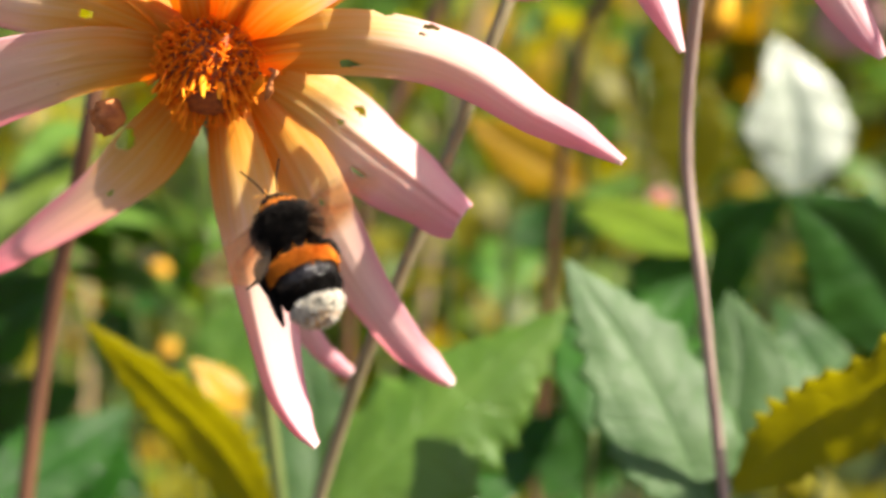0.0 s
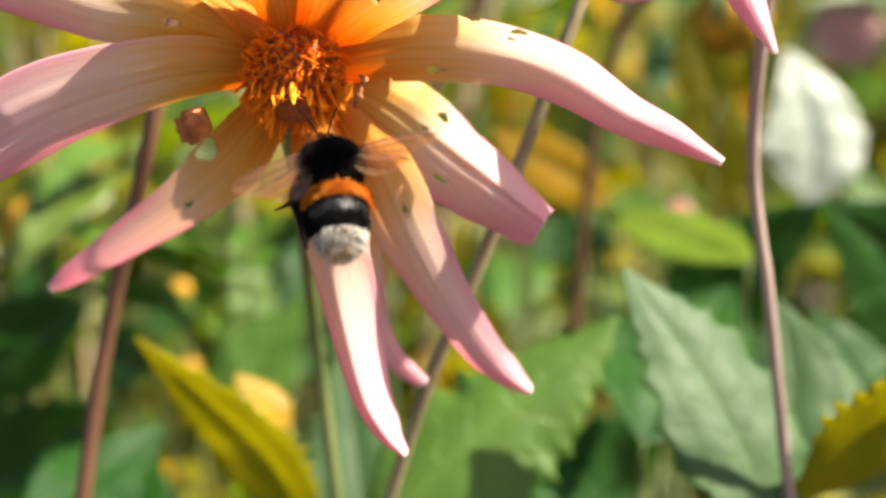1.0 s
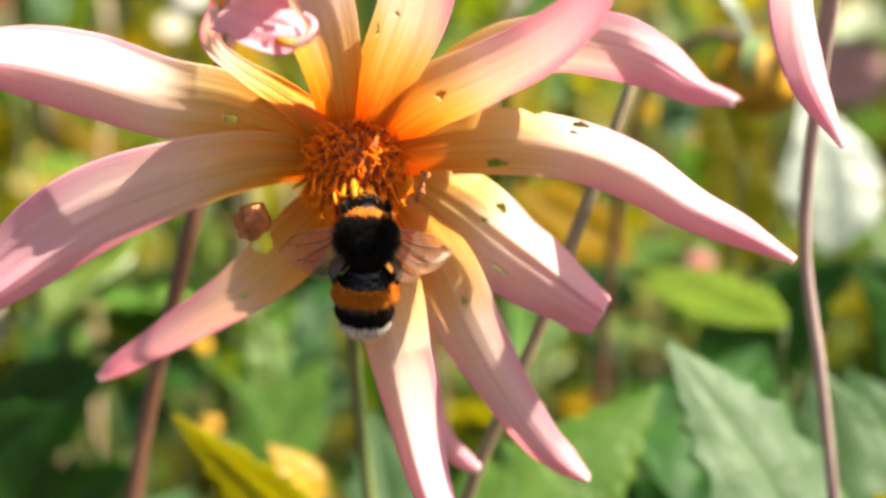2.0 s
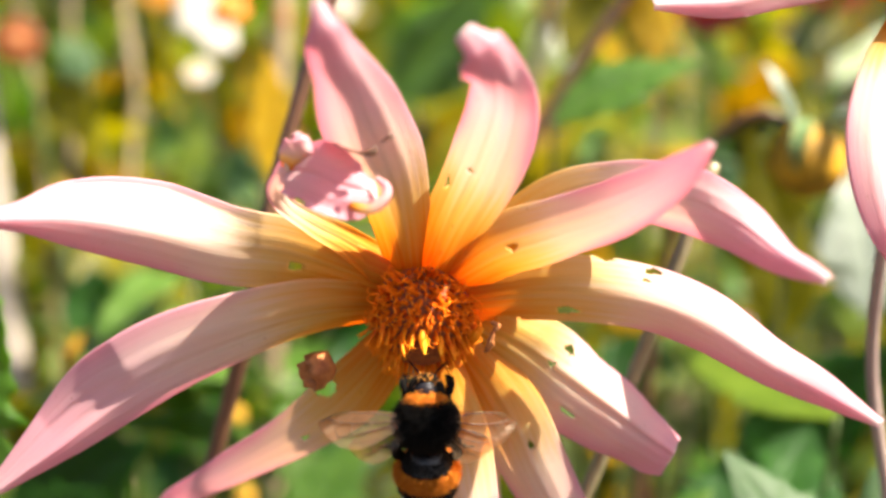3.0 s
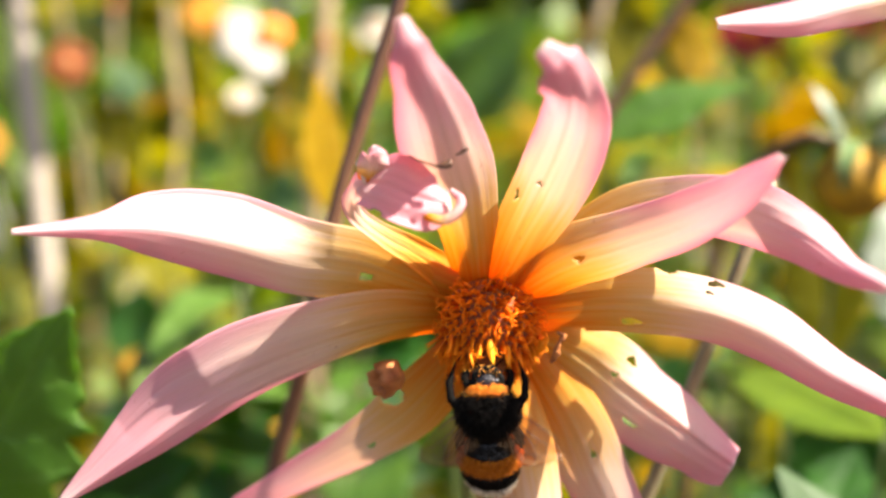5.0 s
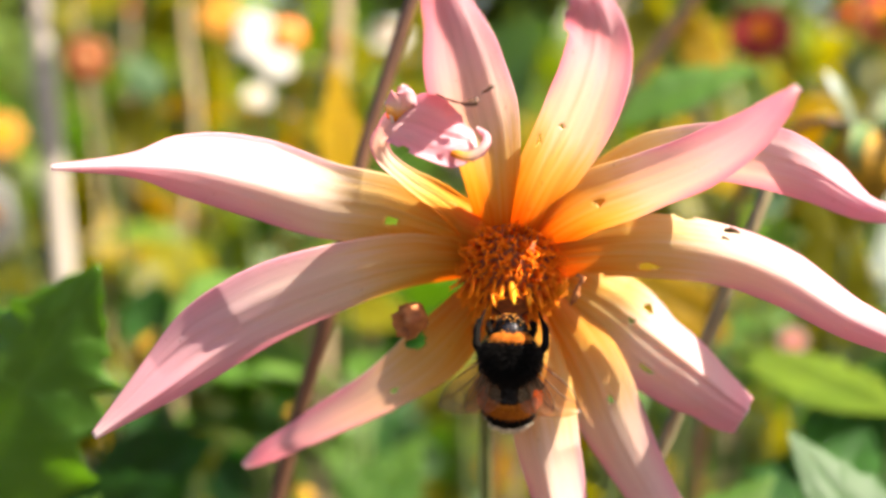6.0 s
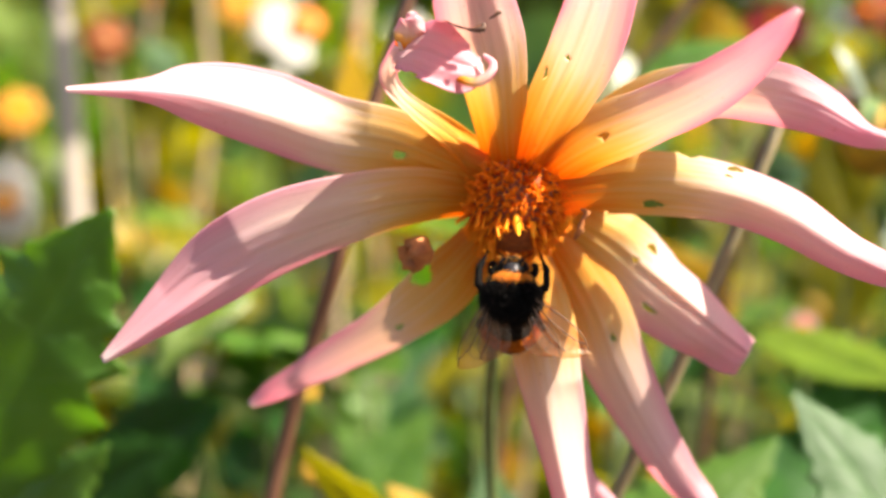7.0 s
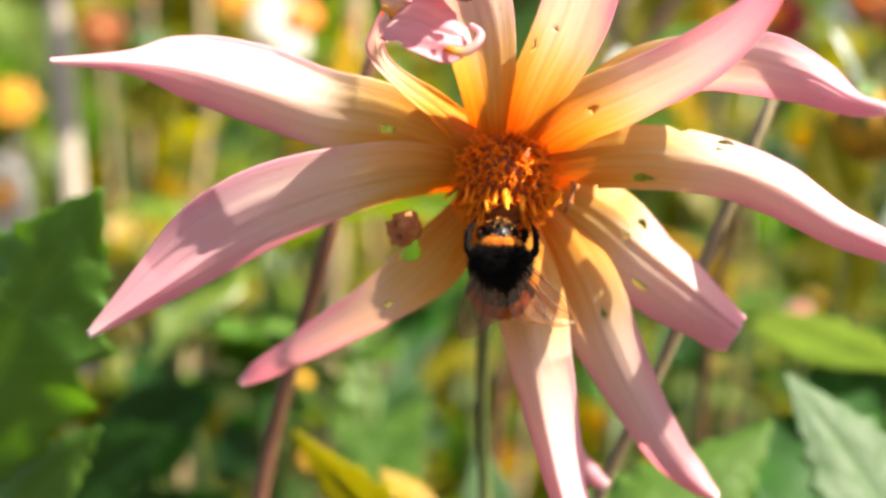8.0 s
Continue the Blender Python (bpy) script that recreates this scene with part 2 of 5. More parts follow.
def spline(points, n):
    """n rows on a smooth curve through the points, in any number of dimensions."""
    p = np.asarray(points, float)
    p = np.vstack([2 * p[0] - p[1], p, 2 * p[-1] - p[-2]])
    out = []
    for u in np.linspace(0, len(points) - 1, n):
        i = min(int(u), len(points) - 2)
        f = u - i
        a, b, c, d = p[i:i + 4]
        out.append(0.5 * (2 * b + (c - a) * f + (2 * a - 5 * b + 4 * c - d) * f * f + (3 * b - a - 3 * c + d) * f ** 3))
    return np.array(out)


def bar_line(points, rows):
    """A smooth line through unevenly spaced points, with no swinging out."""
    p = np.asarray(points, float)
    d = np.maximum(np.linalg.norm(np.diff(p[:, :3], axis=0), axis=1), 1e-6)
    slope = np.diff(p, axis=0) / d[:, None]
    m = np.vstack([slope[:1], (slope[:-1] * d[1:, None] + slope[1:] * d[:-1, None]) / (d[:-1] + d[1:])[:, None], slope[-1:]])
    out = []
    for v in np.linspace(0, len(p) - 1, rows):
        k = min(int(v), len(p) - 2)
        f = v - k
        out.append((2 * f ** 3 - 3 * f * f + 1) * p[k] + (f ** 3 - 2 * f * f + f) * d[k] * m[k] + (3 * f * f - 2 * f ** 3) * p[k + 1] + (f ** 3 - f * f) * d[k] * m[k + 1])
    return np.array(out)


def unit(v):
    return v / (np.linalg.norm(v, axis=-1, keepdims=True) + 1e-12)


def frames(curve, hint, carry=False):
    """Tangent, side and normal along a curve; the normal leans to hint, or is carried along from the start."""
    tan = unit(np.gradient(curve, axis=0))
    nor = np.tile(np.asarray(hint, float), (len(curve), 1))
    if carry:
        for i in range(1, len(curve)):
            nor[i] = nor[i - 1]
            nor[i] -= tan[i] * (nor[i] @ tan[i])
            nor[i] /= np.linalg.norm(nor[i])
    nor = unit(nor - tan * np.sum(nor * tan, axis=1, keepdims=True))
    return tan, np.cross(tan, nor), nor


def blade(name, points, mat, parent, hint=(0, -1, 0), roof=0.5, sharp=1.5, twist=(0, 0), holes=(), wave=0.0, seed=0, rows=84, cols=27,
          teeth=0, tooth=0.0, carry=False, thick=0.0, curl=0.0, groove=0.05, shelf=None, label=""):
    """A petal or leaf: points are (x, y, z, half width). roof: how far the edges fall back; twist: turn about its length from base to tip;
    holes: (along, across, half length, half width) bitten out; curl: margins rolled forward; shelf: (side, from, to, start, end, depth) a fold
    whose middle strip leans back, with the rim beyond it upright again, its side narrowed by a seventh value."""
    rng = np.random.default_rng(seed)
    c = spline(points, rows)
    half = np.maximum(c[:, 3], 1e-5)
    c = c[:, :3]
    tan, side, nor = frames(c, hint, carry)
    u = np.linspace(0, 1, rows)
    tw = np.interp(u, np.linspace(0, 1, len(twist)), np.radians(twist))[:, None]
    side, nor = side * np.cos(tw) + nor * np.sin(tw), nor * np.cos(tw) - side * np.sin(tw)
    s = np.linspace(-1, 1, cols)
    phases = rng.uniform(0, 6.28, 6)
    verts, uvs = [], []
    for i in range(rows):
        edge = 1.0
        tuck = 0.0
        if shelf:
            tuck = (shelf[6] if len(shelf) > 6 else 0.26) * min(1, max(0, (u[i] - shelf[3]) / 0.22))
        if teeth:
            way_u = u[i] * teeth + 0.7 * math.sin(8 * u[i] + phases[4])
            edge = 1 + tooth * (0.75 + 0.5 * math.sin(5.1 * math.floor(way_u) + phases[5])) * (abs((way_u % 1.0) - 0.35) * 2 - 0.5)
        for sj in s:
            w = half[i] * (1 + 0.035 * math.sin(9 * u[i] + phases[0] + (1.2 if sj > 0 else 0)) * abs(sj))
            if shelf and sj * shelf[0] > 0:
                w *= 1 - tuck * abs(sj)
            if teeth:
                w *= 1 + (edge - 1) * abs(sj) ** 3
            fall = -roof * abs(sj) ** sharp + groove * (math.exp(-(sj / 0.10) ** 2) * -1 + 0.5 * math.exp(-((abs(sj) - 0.42) / 0.12) ** 2))
            if shelf:
                way, lo, hi, start, end, depth = shelf[:6]
                ease = min(1, max(0, (u[i] - start) / 0.22)) * min(1, max(0, (end - u[i]) / 0.08))
                fall -= depth * ease * min(max(sj * way - lo, 0), hi - lo)
            fall += curl * max(0, abs(sj) - 0.7) ** 1.5 * 4
            wav = wave * math.sin(13 * u[i] + phases[1 if sj > 0 else 2]) * sj * sj + 0.4 * wave * math.sin(29 * u[i] + phases[3] + 2 * sj) * abs(sj)
            verts.append(c[i] + side[i] * w * sj * (1 - 0.25 * roof * abs(sj)) + nor[i] * half[i] * (fall + wav))
            uvs.append((u[i], 0.5 + 0.5 * sj))
    faces = []
    for i in range(rows - 1):
        for j in range(cols - 1):
            uc, sc = (u[i] + u[i + 1]) / 2, (s[j] + s[j + 1]) / 2
            if any(((uc - a) / ra) ** 2 + ((sc - b) / rb) ** 2 < 1 + 0.3 * math.sin(3 * math.atan2((sc - b) / rb, (uc - a) / ra) + a * 40) for a, b, ra, rb in holes):
                continue
            k = i * cols + j
            faces.append((k, k + 1, k + cols + 1, k + cols))
    if thick:
        # a second skin behind the first, joined to it along every open border
        n, count = len(verts), {}
        verts += [verts[k] - nor[k // cols] * thick for k in range(n)]
        uvs += uvs
        for f in faces:
            for p, q in zip(f, f[1:] + f[:1]):
                count[(p, q)] = count.get((p, q), 0) + 1
        rim = [(q, p, p + n, q + n) for p, q in count if (q, p) not in count]
        faces += [tuple(v + n for v in f[::-1]) for f in faces] + rim
    return finish(name, verts, faces, mat, parent, label, uvs)


def tube(points, seg=8, knobs=0.0, seed=0):
    """Vertices and faces of a round bar along points (x, y, z, radius)."""
    rng = np.random.default_rng(seed)
    p = np.asarray(points, float)
    tan, side, nor = frames(p[:, :3], unit(np.array([0.31, -0.83, 0.47])), True)
    verts, faces = [], []
    for i in range(len(p)):
        for k in range(seg):
            a = 2 * math.pi * k / seg
            r = p[i, 3] * (1 + knobs * rng.uniform(-1, 1))
            verts.append(p[i, :3] + (side[i] * math.cos(a) + nor[i] * math.sin(a)) * r)
    for i in range(len(p) - 1):
        for k in range(seg):
            a, b = i * seg + k, i * seg + (k + 1) % seg
            faces.append((a, b, b + seg, a + seg))
    faces.append(tuple(range(seg))[::-1])
    faces.append(tuple(range((len(p) - 1) * seg, len(p) * seg)))
    return verts, faces


def rod(name, points, mat, parent=None, rows=24, seg=10, knobs=0.04, label=""):
    v, f = tube(bar_line(points, rows), seg, knobs, len(name))
    return finish(name, v, f, mat, parent, label)


# ---- the ground ----
bm = bmesh.new()
bmesh.ops.create_grid(bm, x_segments=90, y_segments=90, size=60)
for v in bm.verts:
    v.co.z = 0.04 * noise.noise(v.co * 0.9)
tagged(part("ground", bm, SOIL), "dark garden soil under the dahlia bed", "ground", kind="structure")

# ---- the dahlia that the bee visits ----
HEART = Vector((-0.033, 0.186, 0.889))
dahlia = holder("dahlia_flower", Matrix.Translation(HEART), "open star dahlia, pale pink petals with orange bases, holed by insects", "flower")
MM = 0.001


def petal(points, **how):
    return blade("petal", [(x * MM, y * MM, z * MM, w * MM * 1.07) for x, y, z, w in points], PINK, dahlia, thick=0.00022, **{"rows": 130, "cols": 45, **how})


petal([(-1.6, 3.5, 4.7, 3.6), (-2.6, -3.0, 13.7, 5.0), (-3.7, -14.0, 22.2, 6.1), (-5.1, -24.0, 28.9, 5.7), (-6.4, -34.0, 35.2, 3.8), (-7.8, -40.5, 39.8, 2.6), (-9.0, -40.5, 44.0, 0.8)],
      hint=(0, -1, 0.3), roof=0.55, sharp=1.25, groove=0.07, seed=1)
petal([(0.6, 3.5, 5.0, 3.6), (4.2, -3.0, 13.7, 5.0), (7.9, -12.0, 21.9, 5.8), (10.3, -23.0, 29.0, 5.1), (10.9, -34.0, 34.1, 3.8), (9.8, -41.5, 38.1, 3.0), (7.1, -41.0, 40.7, 1.3)],
      hint=(0, -1, 0.3), roof=0.45, sharp=1.4, groove=0.10, seed=2, holes=[(0.33, -0.15, 0.008, 0.05), (0.25, -0.6, 0.013, 0.07)])
petal([(3.0, 3.5, 4.0, 3.6), (10.6, -4.0, 10.2, 5.0), (18.7, -12.0, 14.3, 4.7), (25.3, -20.0, 17.8, 4.2), (30.4, -28.0, 21.7, 2.9), (33.3, -34.0, 25.1, 1.7), (34.8, -38.0, 27.7, 0.5)],
      hint=(0.1, -1, 0.1), roof=0.55, sharp=1.2, groove=0.07, seed=3, holes=[(0.21, 0.05, 0.014, 0.11)])
petal([(3.8, 7.5, 3.3, 3.6), (18.1, 4.0, 14.6, 4.7), (27.4, -1.0, 18.2, 4.4), (35.6, -9.0, 18.3, 4.8), (41.3, -18.0, 16.4, 3.7), (45.7, -27.0, 13.2, 2.1), (49.0, -34.0, 11.8, 0.7)],
      hint=(0, -1, 0), roof=0.3, shelf=(-1, 0.1, 0.9, 0.55, 1.1, 1.1), seed=4)
petal([(4.6, 3.5, 1.9, 3.6), (19.1, 1.0, 3.8, 5.0), (31.3, -2.0, 3.0, 4.8), (40.6, -5.0, 0.0, 4.6), (49.5, -9.0, -5.2, 3.3), (56.3, -14.0, -8.2, 1.8), (61.2, -17.0, -10.6, 0.6)],
      hint=(0, -1, -0.25), roof=0.2, sharp=1.6, shelf=(-1, 0.0, 1.0, 0.15, 1.1, 1.2, 0.48), groove=0.04, seed=5, holes=[(0.34, -0.8, 0.014, 0.12), (0.33, -0.5, 0.007, 0.06), (0.19, 0.6, 0.022, 0.12), (0.25, -1.0, 0.014, 0.12), (0.08, 1.0, 0.02, 0.2)])
petal([(4.9, 5.5, -0.7, 3.6), (14.2, 6.0, -5.6, 5.7), (21.3, 8.0, -11.4, 7.6), (28.4, 9.0, -16.8, 7.4), (33.9, 10.0, -21.2, 6.2), (37.2, 11.0, -23.6, 5.2), (38.2, 11.0, -24.2, 2.9)],
      hint=(0.0, -1, -0.10), roof=0.3, shelf=(-1, 0.15, 1.0, 0.2, 1.1, 1.1, 0.5), wave=0.09, seed=6, holes=[(0.30, -0.57, 0.022, 0.10), (0.40, 0.5, 0.025, 0.06), (0.27, -0.1, 0.010, 0.07)])
petal([(3.9, 5.5, -3.1, 3.6), (11.4, 6.0, -15.1, 5.8), (16.0, 9.0, -26.3, 5.9), (21.7, 12.0, -37.1, 4.8), (27.8, 16.0, -46.6, 4.0), (33.2, 18.0, -51.8, 2.7), (37.1, 19.0, -54.5, 0.8)],
      hint=(-0.25, -1, -0.05), roof=0.5, sharp=1.3, shelf=(-1, 0.0, 1.0, 0.72, 1.1, 1.1), seed=7, holes=[(0.27, -0.3, 0.010, 0.07)])
petal([(2.2, 11.5, -4.5, 3.6), (6.2, 13.0, -21.7, 5.0), (7.7, 17.0, -33.8, 4.4), (9.8, 21.0, -43.5, 3.0), (12.7, 24.0, -49.8, 2.1), (16.0, 26.0, -53.7, 1.9), (18.6, 27.0, -55.6, 1.2)],
      roof=0.5, seed=8)
petal([(0.8, 3.5, -4.9, 3.6), (2.8, 1.0, -17.2, 6.1), (5.1, -1.0, -28.3, 5.6), (7.7, -3.0, -39.3, 4.2), (10.4, -4.0, -48.9, 3.1), (13.8, -5.0, -54.5, 2.0), (17.0, -5.0, -57.8, 0.6)],
      hint=(-0.3, -1, 0), roof=0.6, sharp=1.2, shelf=(-1, 0.0, 0.85, 0.33, 1.1, 1.6), groove=0.04, seed=9)
petal([(-3.0, 5.5, -4.0, 3.6), (-12.0, 7.0, -15.1, 5.5), (-21.1, 12.0, -22.7, 4.7), (-30.5, 17.0, -28.8, 3.9), (-38.2, 21.0, -33.6, 2.8), (-43.7, 24.0, -36.9, 2.1), (-47.3, 25.0, -38.9, 0.8)],
      hint=(-0.15, -1, -0.60), roof=0.45, sharp=1.4, seed=10, holes=[(0.30, -0.05, 0.010, 0.08), (0.17, 0.72, 0.028, 0.24)])
petal([(-5.0, 5.5, 0.1, 3.6), (-15.3, 2.0, -0.3, 6.1), (-25.0, -2.0, -2.6, 7.5), (-35.0, -5.0, -6.2, 8.1), (-43.4, -7.0, -10.6, 7.0), (-52.1, -9.0, -17.0, 4.2), (-62.3, -10.0, -24.5, 0.7)],
      hint=(0, -1, -0.75), roof=0.35, sharp=1.4, shelf=(1, -0.15, 0.30, 0.60, 1.1, 1.3), groove=0.07, seed=11)
petal([(-3.8, 3.5, 3.3, 3.6), (-18.5, 0.0, 8.8, 5.6), (-28.5, -2.0, 10.4, 6.2), (-38.0, -6.0, 13.6, 5.9), (-46.2, -11.0, 15.9, 4.4), (-53.2, -16.0, 16.7, 1.8), (-63.8, -20.0, 16.7, 0.4)],
      hint=(0, -1, -0.25), roof=0.2, sharp=1.6, shelf=(1, 0.0, 0.75, 0.24, 1.1, 1.3), groove=0.04, seed=12, holes=[(0.16, -0.2, 0.013, 0.12)])
petal([(-5.0, 4.0, 6.5, 3.2), (-10.6, 0.5, 11.0, 2.3), (-14.8, -4.0, 14.2, 1.8), (-17.8, -9.0, 17.6, 1.5), (-18.4, -13.5, 20.8, 1.6), (-16.6, -17.0, 23.0, 3.0), (-13.2, -19.6, 23.2, 4.3), (-9.8, -21.0, 22.0, 4.4),
       (-6.6, -20.8, 21.0, 3.6), (-4.4, -19.6, 20.6, 1.8)], hint=(0, -0.85, 0.45), roof=0.22, curl=0.30, wave=0.24, groove=0.08, seed=13, holes=[(0.70, 1.0, 0.03, 0.22), (0.55, -1.0, 0.03, 0.2)])
petal([(-15.4, -17.4, 23.0, 1.6), (-14.8, -18.6, 25.2, 2.2), (-14.2, -19.6, 27.0, 1.5), (-14.6, -20.0, 28.2, 0.4)], hint=(0.3, -0.8, 0.5), roof=0.4, wave=0.25, seed=14)
petal([(-8.0, -21.6, 19.4, 0.5), (-5.4, -22.4, 18.8, 0.7), (-3.4, -22.2, 19.8, 0.7), (-3.0, -21.4, 21.4, 0.6), (-4.4, -20.6, 22.6, 0.3)], hint=(0.2, -0.9, 0.3), roof=0.4, wave=0.05, seed=15)

# the disc: a dome of packed florets that faces the viewer and hangs a little
AXIS = Vector((0.03, -0.97, -0.10)).normalized()
TURN_DISC = AXIS.to_track_quat("Z", "Y").to_matrix().to_4x4()
bm = bmesh.new()
bmesh.ops.create_uvsphere(bm, u_segments=32, v_segments=16, radius=0.0074)
for v in bm.verts:
    v.co.z *= 0.72 if v.co.z > 0 else 0.5
    v.co += v.normal * 0.0002 * noise.noise(v.co * 900)
disc = part("disc", bm, DISC, dahlia, "rust-brown disc of packed florets")
disc.matrix_local = Matrix.Translation((0, 0.002, 0)) @ TURN_DISC


def floret_mesh(name, mat, length, width, splay, seed):
    """A little tube, pinched at its foot, that opens in five points."""
    rng = np.random.default_rng(seed)
    verts, faces, seg = [], [], 6
    rings = [(0.0, 0.55), (0.3, 0.9), (0.62, 0.66), (0.86, 0.30 + 0.45 * min(1, splay))]
    for h, r in rings:
        for k in range(seg):
            a = 2 * math.pi * k / seg
            verts.append((width * r * math.cos(a) + 0.12 * length * h * h, width * r * math.sin(a), length * h))
    for i in range(len(rings) - 1):
        for k in range(seg):
            a, b = i * seg + k, i * seg + (k + 1) % seg
            faces.append((a, b, b + seg, a + seg))
    top = (len(rings) - 1) * seg
    for k in range(seg):
        a = 2 * math.pi * (k + 0.5) / seg
        verts.append((width * splay * math.cos(a) + 0.12 * length, width * splay * math.sin(a), length * (1.0 + 0.12 * rng.uniform(-1, 1))))
        faces.append((top + k, top + (k + 1) % seg, len(verts) - 1))
    me = bpy.data.meshes.new(name)
    me.from_pydata(verts, [], faces)
    me.materials.append(mat)
    me.polygons.foreach_set("use_smooth", [True] * len(faces))
    return me


def with_stigma(me, length, spread, seed):
    """The floret with a thin style that ends in two rolled-back arms."""
    rng = np.random.default_rng(seed)
    verts, faces = [tuple(v.co) for v in me.vertices], [tuple(p.vertices) for p in me.polygons]
    for way in (-1, 1):
        curve = [(0.1 * length, 0, 0.8 * length, 0.00010), (0.12 * length, way * 0.10 * spread, 1.15 * length, 0.00011), (0.14 * length, way * 0.45 * spread, 1.34 * length, 0.00011),
                 (0.15 * length, way * 0.90 * spread, 1.30 * length + rng.uniform(0, 0.0001), 0.00009), (0.15 * length, way * 1.10 * spread, 1.08 * length, 0.00004)]
        v, f = tube(spline(curve, 8), 4)
        faces += [tuple(q + len(verts) for q in one) for one in f]
        verts += [tuple(q) for q in v]
    out = bpy.data.meshes.new("floret")
    out.from_pydata(verts, [], faces)
    out.materials.append(me.materials[0])
    out.polygons.foreach_set("use_smooth", [True] * len(faces))
    return out


CLOSED = [floret_mesh("floret", FLORET, 0.0021, 0.00046, s, k) for k, s in enumerate((0.1, 0.7, 1.3, 1.0))]
CLOSED = CLOSED[:2] + [with_stigma(me, 0.0019, 0.0009, k) for k, me in enumerate(CLOSED)]
OPEN = [floret_mesh("floret", FLORET_OPEN, 0.0036, 0.00044, s, k) for k, s in enumerate((0.5, 1.5, 1.0))]
OPEN.append(with_stigma(OPEN[0], 0.0030, 0.0010, 8))
GOLD = [floret_mesh("floret", FLORET_GOLD, 0.0032, 0.00066, 0.3, 5)]
rng = random.Random(4)
COUNT = 295
DROP = TURN_DISC.to_3x3().inverted() @ Vector((0, 0, -1))
for k in range(COUNT):
    f = (k + 0.5) / COUNT
    r, a = math.sqrt(f) * 1.42, k * 2.39996
    lat = math.pi / 2 - r
    d = Vector((math.cos(lat) * math.cos(a), math.cos(lat) * math.sin(a), math.sin(lat)))
    down = -(TURN_DISC.to_3x3() @ d).z
    if down > 0.36 and abs(d.x) < 0.40 and d.z > 0.25:
        continue            # the hollow where the bee feeds
    foot = Vector((d.x * 0.0066, d.y * 0.0066, d.z * 0.0049))
    way = Vector((d.x, d.y, d.z * 1.3)).normalized()
    if down > 0.08 and rng.random() < 0.55:
        me = rng.choice(OPEN)
        way = (way + DROP * rng.uniform(0.7, 1.6)).normalized()
    else:
        me = rng.choice(CLOSED)
        way = (way + DROP * 0.45 + Vector((rng.uniform(-.5, .5), rng.uniform(-.5, .5), 0.2))).normalized()
    ob = new("floret", me)
    ob.parent = disc
    s = rng.uniform(0.75, 1.1)
    ob.matrix_local = Matrix.Translation(foot) @ way.to_track_quat("Z", "Y").to_matrix().to_4x4() @ pose(0, 0, 0, 0, 0, rng.uniform(0, 360)) @ Matrix.Diagonal((s, s, s, 1))
for x, z, s, lean in ((-0.0028, -0.0028, 0.9, 0.1), (0.0003, -0.0020, 1.15, 0.0), (0.0029, -0.0030, 0.9, -0.1), (0.0042, -0.0036, 0.85, 0.2), (-0.0052, -0.0012, 0.8, -0.3)):
    ob = new("floret", GOLD[0] if abs(x - 0.0016) < 0.0015 else OPEN[0])
    ob.parent = dahlia
    ob.matrix_local = Matrix.Translation((x, -0.0036, z + 0.001)) @ Vector((lean, -0.75, -1.0)).to_track_quat("Z", "Y").to_matrix().to_4x4() @ Matrix.Diagonal((s, s, s, 1))

# withered bits caught on the petals
verts, faces = [], []
PROFILE = ((0.0003, 0.0), (0.0016, -0.0003), (0.0023, 0.0008), (0.0025, 0.0026), (0.0021, 0.0036), (0.0014, 0.0033), (0.0012, 0.0014), (0.0002, 0.0008))
for i, (r, h) in enumerate(PROFILE):
    for k in range(20):
        a = 2 * math.pi * k / 20
        q = Vector((r * math.cos(a), r * math.sin(a), h))
        verts.append(q * (1 + 0.38 * noise.noise(q * 800)) + Vector((0, 0, 0.0005 * math.sin(2 * a + 1) * (i > 2))))
    if i:
        faces += [((i - 1) * 20 + k, (i - 1) * 20 + (k + 1) % 20, i * 20 + (k + 1) % 20, i * 20 + k) for k in range(20)]
dry = finish("withered_floret", verts, faces, BROWN, dahlia, "rolled brown withered floret")
dry.matrix_local = Matrix.Translation((-0.0138, 0.0008, -0.0068)) @ Vector((-0.75, -0.55, -0.35)).to_track_quat("Z", "Y").to_matrix().to_4x4()
rod("withered_tip", [(0.0068, 0.000, -0.0036, 0.0005), (0.0078, -0.0008, -0.0022, 0.0007), (0.0086, -0.0006, -0.0012, 0.0004)], FLORET_GOLD, dahlia, knobs=0.25)
rod("withered_tip", [(-0.0098, -0.0212, 0.0270, 0.00008), (-0.0080, -0.0218, 0.0262, 0.00014), (-0.0062, -0.0222, 0.0258, 0.00020), (-0.0051, -0.0224, 0.0258, 0.00050), (-0.0044, -0.0224, 0.0262, 0.00040), (-0.0044, -0.0224, 0.0267, 0.00016)], STEM, dahlia, knobs=0.35)
rod("withered_tip", [(-0.0036, -0.0236, 0.0272, 0.00012), (-0.0028, -0.0238, 0.0276, 0.00018), (-0.0023, -0.0238, 0.0280, 0.00028), (-0.0019, -0.0238, 0.0280, 0.00012)], STEM, dahlia, knobs=0.35)
rod("withered_tip", [(-0.0160, -0.0165, 0.0226, 0.00030), (-0.0163, -0.0176, 0.0240, 0.00036), (-0.0169, -0.0180, 0.0252, 0.00022), (-0.0172, -0.0180, 0.0260, 0.00008)], PALE_DRY, dahlia, knobs=0.2)
rod("withered_tip", [(0.0092, -0.0016, -0.0046, 0.00020), (0.0100, -0.0028, -0.0030, 0.00050), (0.0103, -0.0030, -0.0014, 0.00035), (0.0110, -0.0030, -0.0004, 0.00040), (0.0100, -0.0030, 0.0002, 0.00016)], BROWN, dahlia, knobs=0.4)
